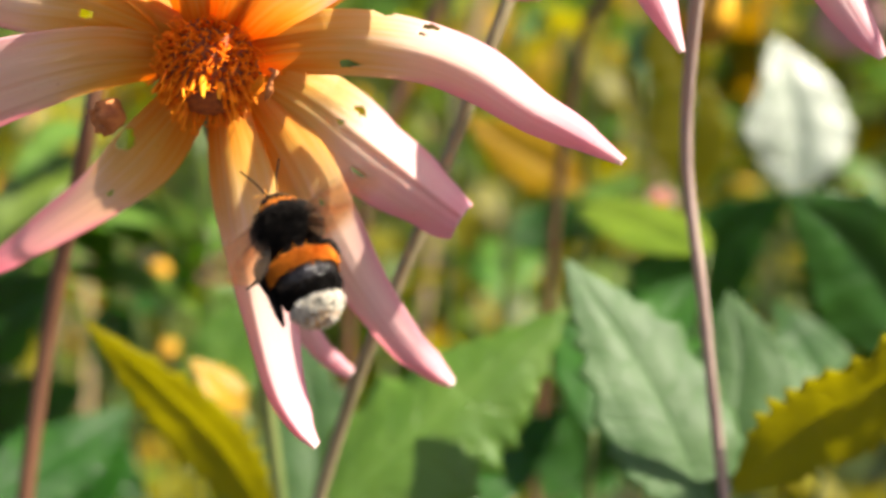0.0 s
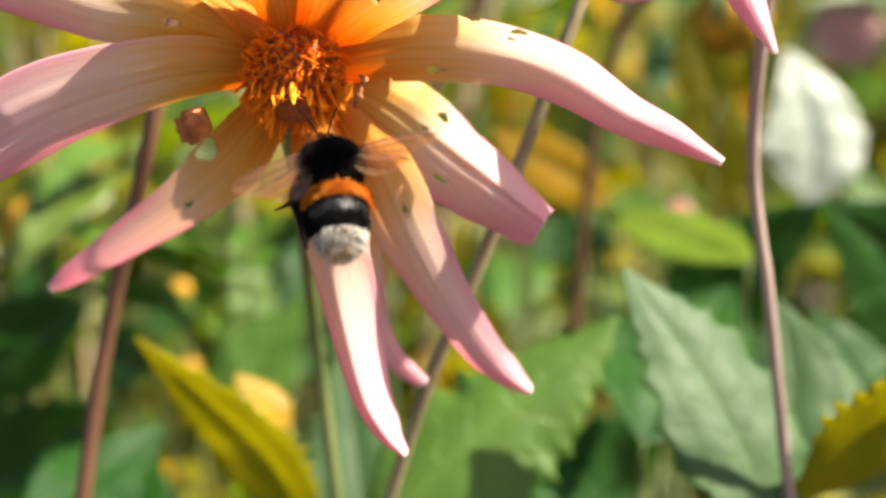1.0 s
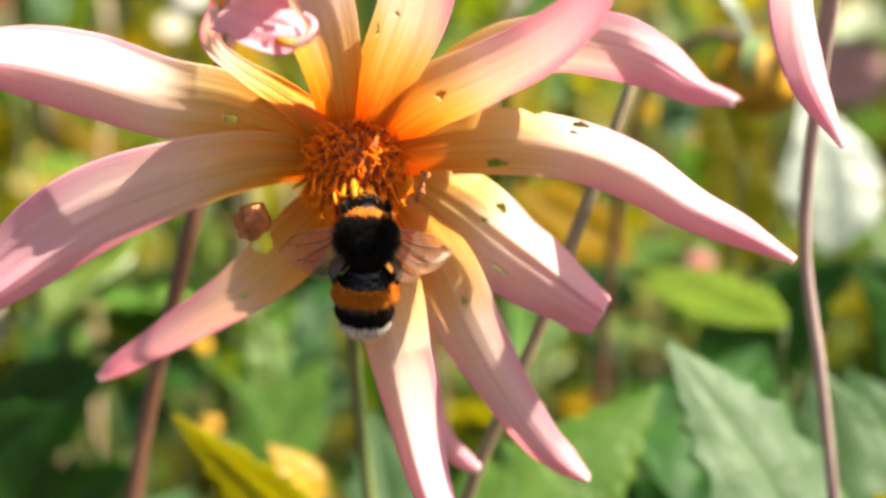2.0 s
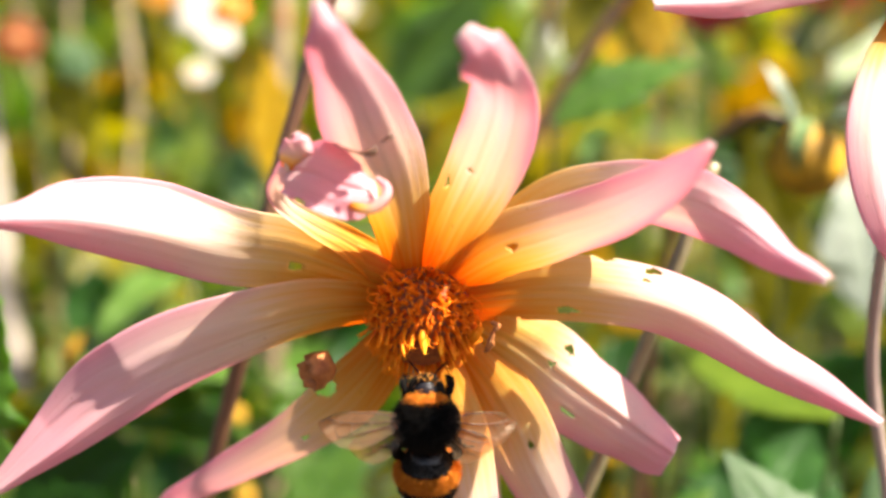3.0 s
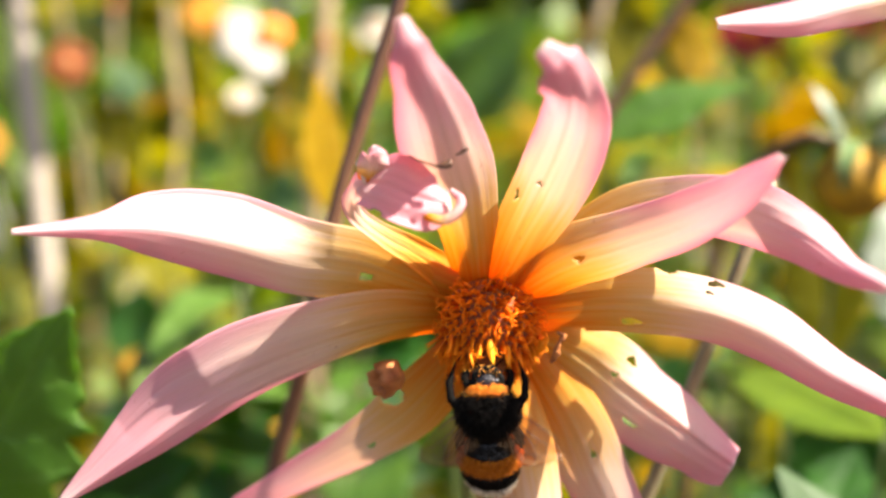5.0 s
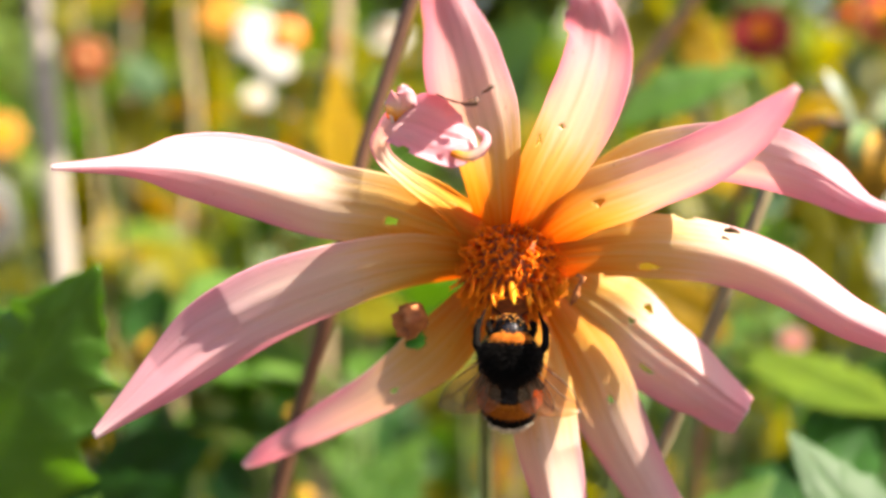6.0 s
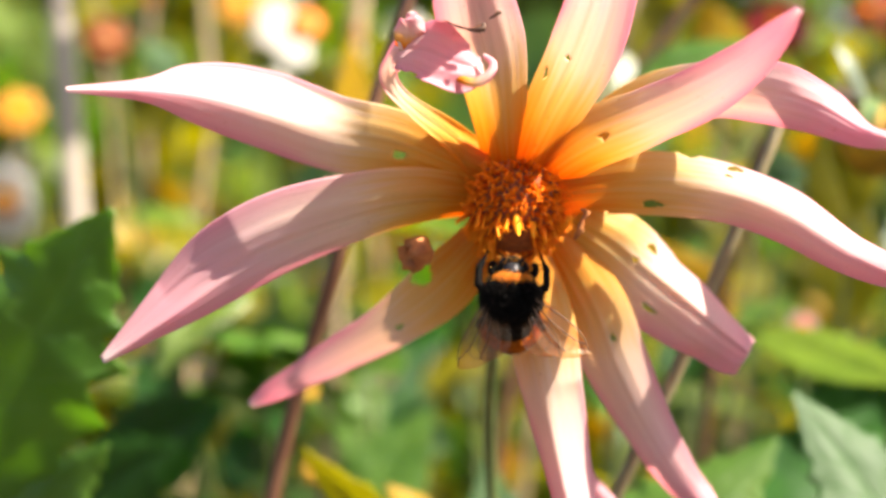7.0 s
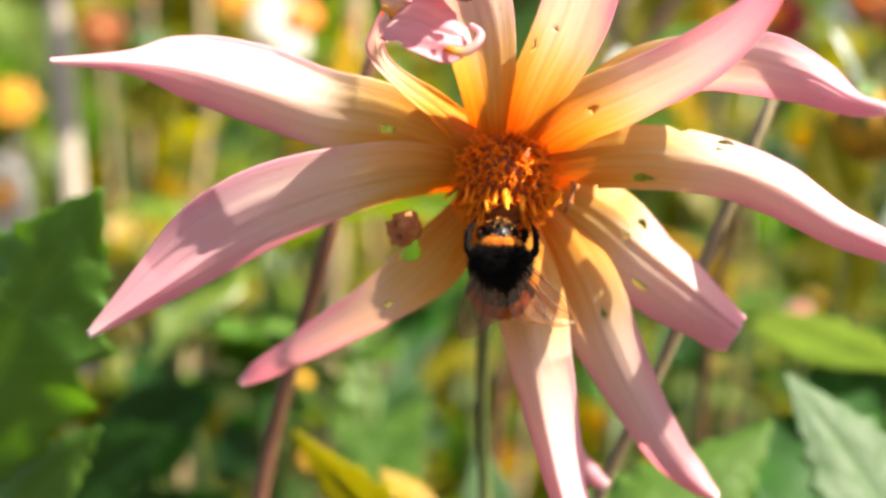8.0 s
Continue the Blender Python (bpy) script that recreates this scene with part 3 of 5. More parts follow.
rod("stem", [(-0.0010, 0.006, 0.000, 0.0022), (-0.0026, 0.011, -0.0047, 0.0018), (-0.0037, 0.029, -0.0207, 0.0014), (-0.0054, 0.054, -0.0453, 0.0013), (-0.0052, 0.064, -0.0618, 0.0013),
             (-0.0022, 0.069, -0.0957, 0.0014), (0.002, 0.074, -0.35, 0.0018), (0.0, 0.080, -0.889, 0.003)], STEM_GREEN, dahlia, rows=60)
bm = bmesh.new()
bmesh.ops.create_cone(bm, cap_ends=True, segments=20, radius1=0.0075, radius2=0.0025, depth=0.005)
calyx = part("calyx", bm, CALYX, dahlia)
calyx.matrix_local = Matrix.Translation((0, 0.0068, 0)) @ AXIS.to_track_quat("-Z", "Y").to_matrix().to_4x4()

# ---- the neighbouring dahlia ----
def world_petal(parent, points, mat=None, **how):
    o = parent.matrix_world.translation
    return blade("petal", [(x - o.x, y - o.y, z - o.z, w) for x, y, z, w in points], mat or PINK, parent, thick=0.00022, **how)


neighbour = holder("dahlia_flower", Matrix.Translation((0.0447, 0.2050, 0.9343)), "pale pink star dahlia on a tall bare stem", "flower")
world_petal(neighbour, [(0.0405, 0.2030, 0.9360, 0.003), (0.0300, 0.1985, 0.9385, 0.0040), (0.0200, 0.1950, 0.9372, 0.0044), (0.0110, 0.1920, 0.9347, 0.0034), (0.0003, 0.1900, 0.9338, 0.0010)], roof=0.3, shelf=(1, -0.2, 0.9, 0.1, 1.1, 1.0), seed=21)
world_petal(neighbour, [(0.0400, 0.2040, 0.9310, 0.003), (0.0370, 0.1980, 0.9240, 0.0052), (0.0332, 0.1880, 0.9140, 0.0056), (0.0332, 0.1815, 0.9030, 0.0042), (0.0368, 0.1780, 0.8930, 0.0006)], roof=0.3, shelf=(-1, -0.1, 0.9, 0.1, 1.1, 1.0), seed=22)
world_petal(neighbour, [(0.0490, 0.2030, 0.9280, 0.003), (0.0540, 0.1980, 0.9160, 0.0048), (0.0600, 0.1930, 0.9040, 0.0042), (0.0650, 0.1905, 0.8960, 0.0026), (0.0680, 0.1900, 0.8922, 0.0008)], roof=0.5, seed=23)
for k, a in enumerate((8, 50, 95, 135, -40)):
    c, s = math.cos(radians(a)), math.sin(radians(a))
    world_petal(neighbour, [(0.0447 + d * c, 0.203 - f, 0.9343 + d * s, w) for d, f, w in ((0.005, 0, 0.003), (0.018, 0.002, 0.0055), (0.034, 0.008, 0.0055), (0.048, 0.016, 0.003), (0.058, 0.022, 0.0007))], roof=0.5, seed=30 + k)
bm = bmesh.new()
bmesh.ops.create_uvsphere(bm, u_segments=24, v_segments=12, radius=0.0075)
for v in bm.verts:
    v.co.y *= 0.7
    v.co += v.normal * 0.0007 * noise.noise(v.co * 900)
part("disc", bm, DISC, neighbour)
rod("stem", [(0.000, 0.004, 0.000, 0.0020), (-0.0007, 0.015, -0.030, 0.0013), (0.0005, 0.026, -0.065, 0.0011), (0.0043, 0.027, -0.0864, 0.0011), (0.0083, 0.030, -0.1094, 0.0011), (0.0135, 0.035, -0.1404, 0.0012), (0.0165, 0.038, -0.17, 0.0012), (0.02, 0.041, -0.21, 0.0013),
             (0.03, 0.05, -0.45, 0.002), (0.035, 0.06, -0.934, 0.003)], STEM_MAUVE, neighbour, rows=60)

# ---- leaves and stems close behind the flower ----
plant = holder("dahlia_plant", Matrix.Translation((0, 0.28, 0)), "leafy dahlia plant with large toothed green leaves", "plant")


def hero_leaf(points, half, mat, hint=(0, -0.6, 0.8), seed=0, roof=-0.06, wave=0.04, teeth=13, tooth=0.26, host=None):
    """A toothed dahlia leaf along base-to-tip points, widest at two fifths of its length."""
    host = host or plant
    o = host.matrix_world.translation
    c = spline(points, 9)
    shape = (0.06, 0.55, 0.88, 1.0, 0.98, 0.84, 0.60, 0.32, 0.03)
    ob = blade("leaf", [(*(np.array(p) - o), half * w) for p, w in zip(c, shape)], mat, host, hint=hint, roof=roof, sharp=1.2, seed=seed,
               rows=92, cols=15, teeth=teeth, tooth=tooth, wave=wave, thick=0.0004, groove=0.06)
    x, y, z = np.array(points[0]) - o
    rod("petiole", [(x, y, z, 0.0007), (x, y + 0.012, z - 0.03, 0.0009), (x * 0.9, y + 0.03, z - 0.14, 0.0012), (x * 0.5, y * 0.6 + 0.03, z * 0.45, 0.0018), (x * 0.2, 0.02, 0, 0.0025)], STEM_GREEN, host, 20, 7)
    return ob


hero_leaf([(0.0545, 0.2350, 0.7970), (0.0475, 0.2430, 0.8150), (0.0380, 0.2520, 0.8300), (0.0250, 0.2620, 0.8455)], 0.0155, GREY, hint=(0.25, -0.72, 0.64), seed=41, roof=0.08, wave=0.05, teeth=10, tooth=0.2)
hero_leaf([(0.0580, 0.2600, 0.7920), (0.0630, 0.2700, 0.8060), (0.0660, 0.2800, 0.8190), (0.0640, 0.2900, 0.8330)], 0.0150, GREY, hint=(-0.2, -0.7, 0.7), seed=65, roof=0.1, wave=0.05, teeth=10, tooth=0.2)
hero_leaf([(0.0570, 0.2500, 0.7950), (0.0500, 0.2550, 0.7995), (0.0440, 0.2600, 0.8020), (0.0380, 0.2650, 0.8030)], 0.0048, GREY, hint=(0, -0.6, 0.8), seed=66, teeth=7)
hero_leaf([(0.1010, 0.3300, 0.7930), (0.0960, 0.3300, 0.8020), (0.0910, 0.3400, 0.8100), (0.0850, 0.3400, 0.8190)], 0.0100, GREY, hint=(0, -0.7, 0.7), seed=67, teeth=7)
hero_leaf([(-0.0310, 0.2620, 0.7790), (-0.0130, 0.2680, 0.7985), (0.0070, 0.2760, 0.8140), (0.0265, 0.2850, 0.8290)], 0.0195, FRESH, hint=(-0.25, -0.8, 0.55), seed=42, roof=0.34, wave=0.05, teeth=10, tooth=0.2)
hero_leaf([(-0.0212, 0.2700, 0.7690), (-0.0042, 0.2900, 0.7788), (0.0119, 0.3100, 0.7842), (0.0283, 0.3300, 0.7892)], 0.0140, DARK, seed=43)
hero_leaf([(0.1063, 0.2500, 0.8338), (0.0881, 0.2460, 0.8238), (0.0729, 0.2450, 0.8141), (0.0585, 0.2450, 0.8003)], 0.0225, OLIVE, hint=(-0.1, -0.8, -0.95), seed=44)
hero_leaf([(-0.0439, 0.2900, 0.7708), (-0.0552, 0.2800, 0.7945), (-0.0683, 0.2750, 0.8109), (-0.0819, 0.2700, 0.8265)], 0.0095, OLIVE, hint=(0.2, -0.7, -0.7), seed=45)
hero_leaf([(-0.1600, 0.2500, 0.8130), (-0.1420, 0.2410, 0.8400), (-0.1275, 0.2360, 0.8620), (-0.1130, 0.2330, 0.8830)], 0.0200, GREEN, hint=(-0.2, -0.8, -0.55), seed=46, roof=0.12, wave=0.12, teeth=9, tooth=0.34)
hero_leaf([(-0.1600, 0.2650, 0.7850), (-0.1480, 0.2620, 0.8010), (-0.1360, 0.2600, 0.8160), (-0.1230, 0.2580, 0.8290)], 0.0120, GREEN, hint=(0.1, -0.8, 0.5), seed=68, roof=0.2, wave=0.1, teeth=8, tooth=0.3)
hero_leaf([(-0.1213, 0.3000, 0.7687), (-0.1135, 0.3200, 0.7711), (-0.1074, 0.3400, 0.7727), (-0.0991, 0.3600, 0.7770)], 0.0120, DARK, hint=(0, -0.9, 0.4), seed=47)
hero_leaf([(-0.0340, 0.3000, 0.7600), (-0.0360, 0.3100, 0.7770), (-0.0390, 0.3200, 0.7920), (-0.0430, 0.3300, 0.8100)], 0.0130, GREY, hint=(0, -0.7, 0.7), seed=48)
hero_leaf([(-0.0060, 0.3600, 0.9080), (0.0060, 0.3600, 0.9150), (0.0190, 0.3600, 0.9200), (0.0340, 0.3600, 0.9235)], 0.0095, FRESH, hint=(0.25, -0.5, 0.8), seed=49)
hero_leaf([(-0.0960, 0.4400, 0.8800), (-0.0965, 0.4400, 0.8990), (-0.0970, 0.4400, 0.9110), (-0.0980, 0.4400, 0.9280)], 0.0085, YELLOW, hint=(0.6, -0.75, 0.25), seed=69)
hero_leaf([(-0.0520, 0.3000, 0.7960), (-0.0560, 0.3000, 0.8010), (-0.0610, 0.3000, 0.8055), (-0.0660, 0.3000, 0.8100)], 0.0052, YELLOW, hint=(0.1, -0.5, 0.86), seed=70, teeth=7)
hero_leaf([(0.1220, 0.5000, 0.8250), (0.1235, 0.5050, 0.8450), (0.1210, 0.5100, 0.8640), (0.1140, 0.5150, 0.8840)], 0.0215, SILVER, hint=(0.1, -0.66, 0.75), seed=50, wave=0.03, teeth=6, tooth=0.1)
hero_leaf([(-0.0811, 0.7874, 0.8998), (-0.0606, 0.7874, 0.9199), (-0.0436, 0.7874, 0.9399), (-0.0235, 0.7874, 0.9630)], 0.0270, GREEN, hint=(0, -1, 0), seed=51)
hero_leaf([(0.0735, 0.4200, 0.8330), (0.0710, 0.4200, 0.8520), (0.0675, 0.4200, 0.8690), (0.0640, 0.4200, 0.8870)], 0.0115, OLIVE, hint=(0, -1, 0), seed=52)
hero_leaf([(0.0362, 0.4200, 0.8358), (0.0229, 0.4200, 0.8449), (0.0096, 0.4200, 0.8521), (-0.0026, 0.4200, 0.8603)], 0.0100, YELLOW, hint=(0, -1, 0.2), seed=53)
hero_leaf([(0.0681, 0.4000, 0.8698), (0.0645, 0.4000, 0.8784), (0.0608, 0.4000, 0.8888), (0.0553, 0.4000, 0.9008)], 0.0105, OLIVE, hint=(0, -1, 0), seed=54)

hero_leaf([(0.1300, 0.3500, 0.8000), (0.1180, 0.3500, 0.8200), (0.1050, 0.3480, 0.8350), (0.0880, 0.3450, 0.8480)], 0.0200, DARK, hint=(0, -1, 0.1), seed=55)
hero_leaf([(0.0500, 0.3600, 0.8000), (0.0620, 0.3600, 0.8180), (0.0740, 0.3580, 0.8330), (0.0900, 0.3550, 0.8460)], 0.0150, DARK, hint=(0, -1, 0.1), seed=56)
hero_leaf([(-0.1800, 0.3600, 0.7650), (-0.1660, 0.3600, 0.7800), (-0.1520, 0.3580, 0.7930), (-0.1350, 0.3550, 0.8030)], 0.0150, DARK, hint=(0, -1, 0.1), seed=57)
hero_leaf([(0.0632, 0.3200, 0.8356), (0.0541, 0.3400, 0.8367), (0.0434, 0.3600, 0.8385), (0.0278, 0.3800, 0.8410)], 0.0110, LIME, seed=58)
hero_leaf([(-0.0974, 0.3000, 0.7557), (-0.1044, 0.3300, 0.7593), (-0.1059, 0.3500, 0.7639), (-0.1051, 0.3700, 0.7661)], 0.0110, DARK, hint=(0, -0.9, 0.4), seed=60)
hero_leaf([(0.0341, 0.2900, 0.7977), (0.0426, 0.3100, 0.8062), (0.0543, 0.3350, 0.8137), (0.0670, 0.3600, 0.8213)], 0.0200, DARK, seed=59)
hero_leaf([(-0.1797, 0.4000, 0.7686), (-0.1634, 0.4000, 0.7848), (-0.1458, 0.3950, 0.7981), (-0.1289, 0.3900, 0.8072)], 0.0155, DARK, hint=(0, -1, 0.15), seed=61)
hero_leaf([(-0.1820, 0.4100, 0.7284), (-0.1631, 0.4100, 0.7456), (-0.1449, 0.4050, 0.7600), (-0.1265, 0.4000, 0.7701)], 0.0165, DARK, hint=(0, -1, 0.15), seed=62)
hero_leaf([(-0.0953, 0.3600, 0.7469), (-0.1092, 0.3600, 0.7556), (-0.1230, 0.3600, 0.7625), (-0.1369, 0.3600, 0.7657)], 0.0100, DARK, hint=(0, -0.8, 0.5), seed=63)
hero_leaf([(-0.0909, 0.4000, 0.7586), (-0.0826, 0.4000, 0.7746), (-0.0740, 0.4050, 0.7893), (-0.0643, 0.4100, 0.8041)], 0.0140, GREEN, hint=(0.1, -0.75, 0.65), seed=64)


far_plant = holder("dahlia_plant", Matrix.Translation((0, 0.60, 0)), "tall leafy dahlia plant with green and yellowing leaves", "plant")
for a, b, half, mat, hint in (
        ((-0.2394, 0.62, 0.8875), (-0.2082, 0.62, 0.9063), 0.0140, OLIVE, (0.1, -0.95, 0.2)), ((-0.2147, 0.62, 0.9144), (-0.2317, 0.62, 0.9319), 0.0100, GREY, (0, -0.7, 0.7)),
        ((-0.2055, 0.70, 0.8676), (-0.1920, 0.70, 0.8980), 0.0100, FRESH, (0, -0.7, 0.7)), ((-0.1548, 0.66, 0.8509), (-0.1453, 0.66, 0.8798), 0.0100, GREY, (0.1, -0.6, 0.75)),
        ((0.0107, 0.60, 0.9224), (0.0329, 0.60, 0.9622), 0.0120, OLIVE, (0, -1, 0)), ((0.0562, 0.62, 0.9191), (0.0427, 0.62, 0.9554), 0.0110, YELLOW, (0, -1, 0)),
        ((0.0627, 0.50, 0.8685), (0.0653, 0.50, 0.8900), 0.0090, GREY, (0, -0.7, 0.7)), ((0.0151, 0.55, 0.8811), (0.0289, 0.55, 0.8952), 0.0080, FRESH, (0, -0.6, 0.8)),
        ((-0.1952, 0.50, 0.7794), (-0.1738, 0.50, 0.7943), 0.0120, DARK, (0, -1, 0.1)), ((-0.1061, 0.55, 0.7560), (-0.1165, 0.55, 0.7838), 0.0130, FRESH, (0, -0.7, 0.7)),
        ((-0.0804, 0.50, 0.7555), (-0.0716, 0.50, 0.7839), 0.0120, GREY, (0, -0.7, 0.7)), ((-0.1551, 0.50, 0.7429), (-0.1433, 0.50, 0.7719), 0.0120, DARK, (0, -1, 0.1)),
        ((-0.2248, 0.60, 0.7953), (-0.1995, 0.60, 0.8182), 0.0150, DARK, (0, -1, 0.1)), ((-0.1390, 0.50, 0.7680), (-0.1175, 0.50, 0.7898), 0.0110, DARK, (0, -1, 0.1)),
        ((-0.1020, 0.50, 0.7548), (-0.1061, 0.50, 0.7831), 0.0110, FRESH, (0.1, -0.7, 0.7)), ((0.0343, 0.50, 0.8100), (0.0668, 0.50, 0.8266), 0.0085, FRESH, (0, -0.55, 0.83)),
        ((0.0113, 0.55, 0.8251), (0.0252, 0.55, 0.8449), 0.0110, YELLOW, (0, -1, 0)), ((0.0123, 0.45, 0.8123), (0.0444, 0.45, 0.8152), 0.0100, DARK, (0, -1, 0.1)),
        # added dark leaf that stands in for the shade in a gap between leaves
        ((0.0259, 0.40, 0.7365), (0.0546, 0.40, 0.7610), 0.0150, DARK, (0, -1, 0.1))):
    a, b = Vector(a), Vector(b)
    bow = Vector((0, 0.006, 0.12 * (b - a).length))
    hero_leaf([tuple(a), tuple(a.lerp(b, 0.33) + bow * 0.8), tuple(a.lerp(b, 0.67) + bow), tuple(b)], half, mat, hint=hint, seed=round(900 * a.z - 300 * a.x), roof=0.12, wave=0.06, teeth=9, host=far_plant)


def plant_stem(points, mat, host=None, rows=40):
    host = host or plant
    o = host.matrix_world.translation
    return rod("stem", [(x - o.x, y - o.y, z - o.z, r) for x, y, z, r in points], mat, host, rows)


plant_stem([(0.0150, 0.2240, 0.9080, 0.0012), (0.0118, 0.2220, 0.8994, 0.0012), (0.0024, 0.2220, 0.8736, 0.0013), (-0.0040, 0.2220, 0.8560, 0.0013), (-0.0140, 0.2250, 0.8314, 0.0013),
            (-0.0234, 0.2300, 0.8008, 0.0012), (-0.032, 0.235, 0.77, 0.0012), (-0.06, 0.26, 0.60, 0.002), (-0.08, 0.28, 0.0, 0.003)], STEM_PALE)
plant_stem([(-0.0400, 0.2400, 0.985, 0.0012), (-0.0468, 0.2400, 0.9547, 0.0013), (-0.0500, 0.2400, 0.9427, 0.0014), (-0.0565, 0.2400, 0.9233, 0.0014), (-0.0644, 0.2400, 0.8971, 0.0015), (-0.0691, 0.2400, 0.8746, 0.0016),
            (-0.0750, 0.2450, 0.8564, 0.0016), (-0.0824, 0.2500, 0.8311, 0.0017), (-0.0900, 0.2500, 0.79, 0.0018), (-0.10, 0.26, 0.0, 0.003)], STEM)


# ---- buds ----
def flower_bud(place, radius, up, stem_points, mat, label, green=SEPAL, stalk=STEM_GREEN):
    """A round closed bud in a ring of pointed sepals, on its stem."""
    b = holder("dahlia_bud", Matrix.Translation(place), label, "flower bud", "dahlia buds")
    bm = bmesh.new()
    bmesh.ops.create_uvsphere(bm, u_segments=28, v_segments=18, radius=radius)
    for v in bm.verts:
        a = math.atan2(v.co.y, v.co.x)
        v.co *= 1 + 0.05 * math.sin(9 * a + v.co.z / radius * 2)
        v.co.z *= 0.95
    body = part("body", bm, mat, b)
    turn = Vector(up).normalized().to_track_quat("Z", "Y").to_matrix().to_4x4()
    body.matrix_local = turn
    for k in range(6):
        a = k * math.pi / 3
        c, s = math.cos(a), math.sin(a)
        bend = ((0.3, -0.98, 0.16), (0.80, -0.92, 0.24), (1.12, -0.55, 0.26), (1.22, -0.05, 0.15), (1.12, 0.35, 0.02)) if k % 3 else \
            ((0.3, -0.98, 0.16), (0.85, -1.02, 0.24), (1.3, -1.15, 0.26), (1.7, -1.30, 0.15), (1.95, -1.40, 0.02))
        pts = [(c * radius * r, s * radius * r, radius * z, radius * w) for r, z, w in bend]
        sep = blade("sepal", pts, green, b, hint=(0, 0, 1), roof=0.2, seed=k, rows=24, cols=9, thick=0.0003)
        sep.matrix_local = turn
    rod("stem", stem_points, stalk, b)
    return b


nodding = flower_bud((0.0633, 0.3600, 0.8967), 0.0105, (-0.15, -0.1, -1), [(-0.0008, 0.0, 0.0070, 0.0022), (-0.0043, 0.002, 0.0092, 0.0019), (-0.0100, 0.004, 0.0124, 0.0016), (-0.0154, 0.007, 0.0113, 0.0015), (-0.0236, 0.012, 0.0044, 0.0015),
            (-0.0287, 0.018, -0.0026, 0.0015), (-0.0314, 0.025, -0.0149, 0.0016), (-0.036, 0.040, -0.06, 0.0017), (-0.04, 0.06, -0.3, 0.0025), (-0.04, 0.06, -0.8967, 0.003)],
           BUD, "nodding amber dahlia bud with spread sepals, two coloured as sunlit", CALYX, STEM)
# two sepals in the silvery leaf material: sunlight put into their colour
blade("sepal", [(-0.0020, 0.000, 0.0095, 0.0012), (-0.0054, -0.002, 0.0161, 0.0034), (-0.0087, -0.004, 0.0214, 0.0034), (-0.0129, -0.004, 0.0264, 0.0004)], SILVER, nodding, hint=(0.4, -0.6, 0.6), roof=0.2, seed=71, rows=24, cols=9, thick=0.0003, label="sepal turned up, sunlight on it painted in a paler colour")
blade("sepal", [(0.0020, 0.000, 0.0090, 0.0012), (0.0060, -0.004, 0.0120, 0.0030), (0.0098, -0.006, 0.0135, 0.0026), (0.0130, -0.007, 0.0130, 0.0004)], SILVER, nodding, hint=(0.2, -0.6, 0.7), roof=0.2, seed=72, rows=24, cols=9, thick=0.0003)
flower_bud((-0.1515, 0.4072, 0.8289), 0.0098, (0.1, -0.35, 1), [(0, 0, -0.008, 0.0018), (0.004, 0.008, -0.04, 0.0015), (0.01, 0.02, -0.829, 0.003)], BUD, "round amber dahlia bud among leaves", CALYX, STEM_GREEN)
flower_bud((-0.1120, 0.4500, 0.7680), 0.0045, (0.1, -0.2, 1), [(0, 0, -0.003, 0.0010), (0.002, 0.005, -0.03, 0.0010), (0.004, 0.01, -0.768, 0.002)], BUD, "small yellow dahlia bud among leaves", CALYX, STEM_GREEN)
flower_bud((-0.1150, 0.4500, 0.7980), 0.0045, (0.1, -0.2, 1), [(0, 0, -0.003, 0.0010), (0.002, 0.005, -0.03, 0.0010), (0.004, 0.01, -0.798, 0.002)], BUD, "small yellow dahlia bud among leaves", CALYX, STEM_GREEN)


# ---- blurred flowers farther off ----
def small_flower(place, radius, count, mat, heart, facing, label, wide=0.36, stem=STEM_GREEN, angles=()):
    f = holder("garden_flower", Matrix.Translation(place), label, "flower")
    turn = Vector(facing).normalized().to_track_quat("Z", "Y").to_matrix().to_4x4()
    for k, a in enumerate([radians(v) for v in angles] or [2 * math.pi * k / count for k in range(count)]):
        c, s = math.cos(a), math.sin(a)
        p = blade("petal", [(c * radius * r, s * radius * r, radius * h, radius * w) for r, h, w in ((0.1, 0, 0.08), (0.4, 0.10, wide * 0.8), (0.75, 0.12, wide), (1.0, 0.03, 0.10))], mat, f,
                  hint=(0, 0, 1), roof=0.15, seed=k, rows=18, cols=9, thick=0.0003)
        p.matrix_local = turn
    bm = bmesh.new()
    bmesh.ops.create_uvsphere(bm, u_segments=16, v_segments=10, radius=radius * 0.33)
    for v in bm.verts:
        v.co.z *= 0.6
        v.co += v.normal * radius * 0.03 * noise.noise(v.co * 500)
    part("disc", bm, heart, f).matrix_local = turn @ Matrix.Translation((0, 0, radius * 0.1))
    rod("stem", [(0, 0.004, 0, 0.0015), (0.004, 0.012, -0.04, 0.0014), (0.01, 0.02, -place[2], 0.003)], stem, f)
    return f


small_flower((-0.1809, 0.795, 0.9500), 0.033, 5, PALE, POLLEN_ORANGE, (0.15, -0.80, 0.55), "white flower with an orange centre, some petals fallen", 0.36, angles=(160, 195, 250))
small_flower((-0.4215, 0.908, 0.8275), 0.030, 8, PALE, AMBER, (-0.3, -0.9, 0.05), "cream single flower among leaves")
small_flower((-0.2636, 0.55, 0.8981), 0.012, 7, AMBER, FLORET_GOLD, (0.2, -0.8, 0.4), "small yellow flower on a thin stem")
small_flower((-0.2400, 0.60, 0.9328), 0.012, 8, ORANGE, BROWN, (0.2, -0.8, 0.3), "small orange flower on a thin stem")
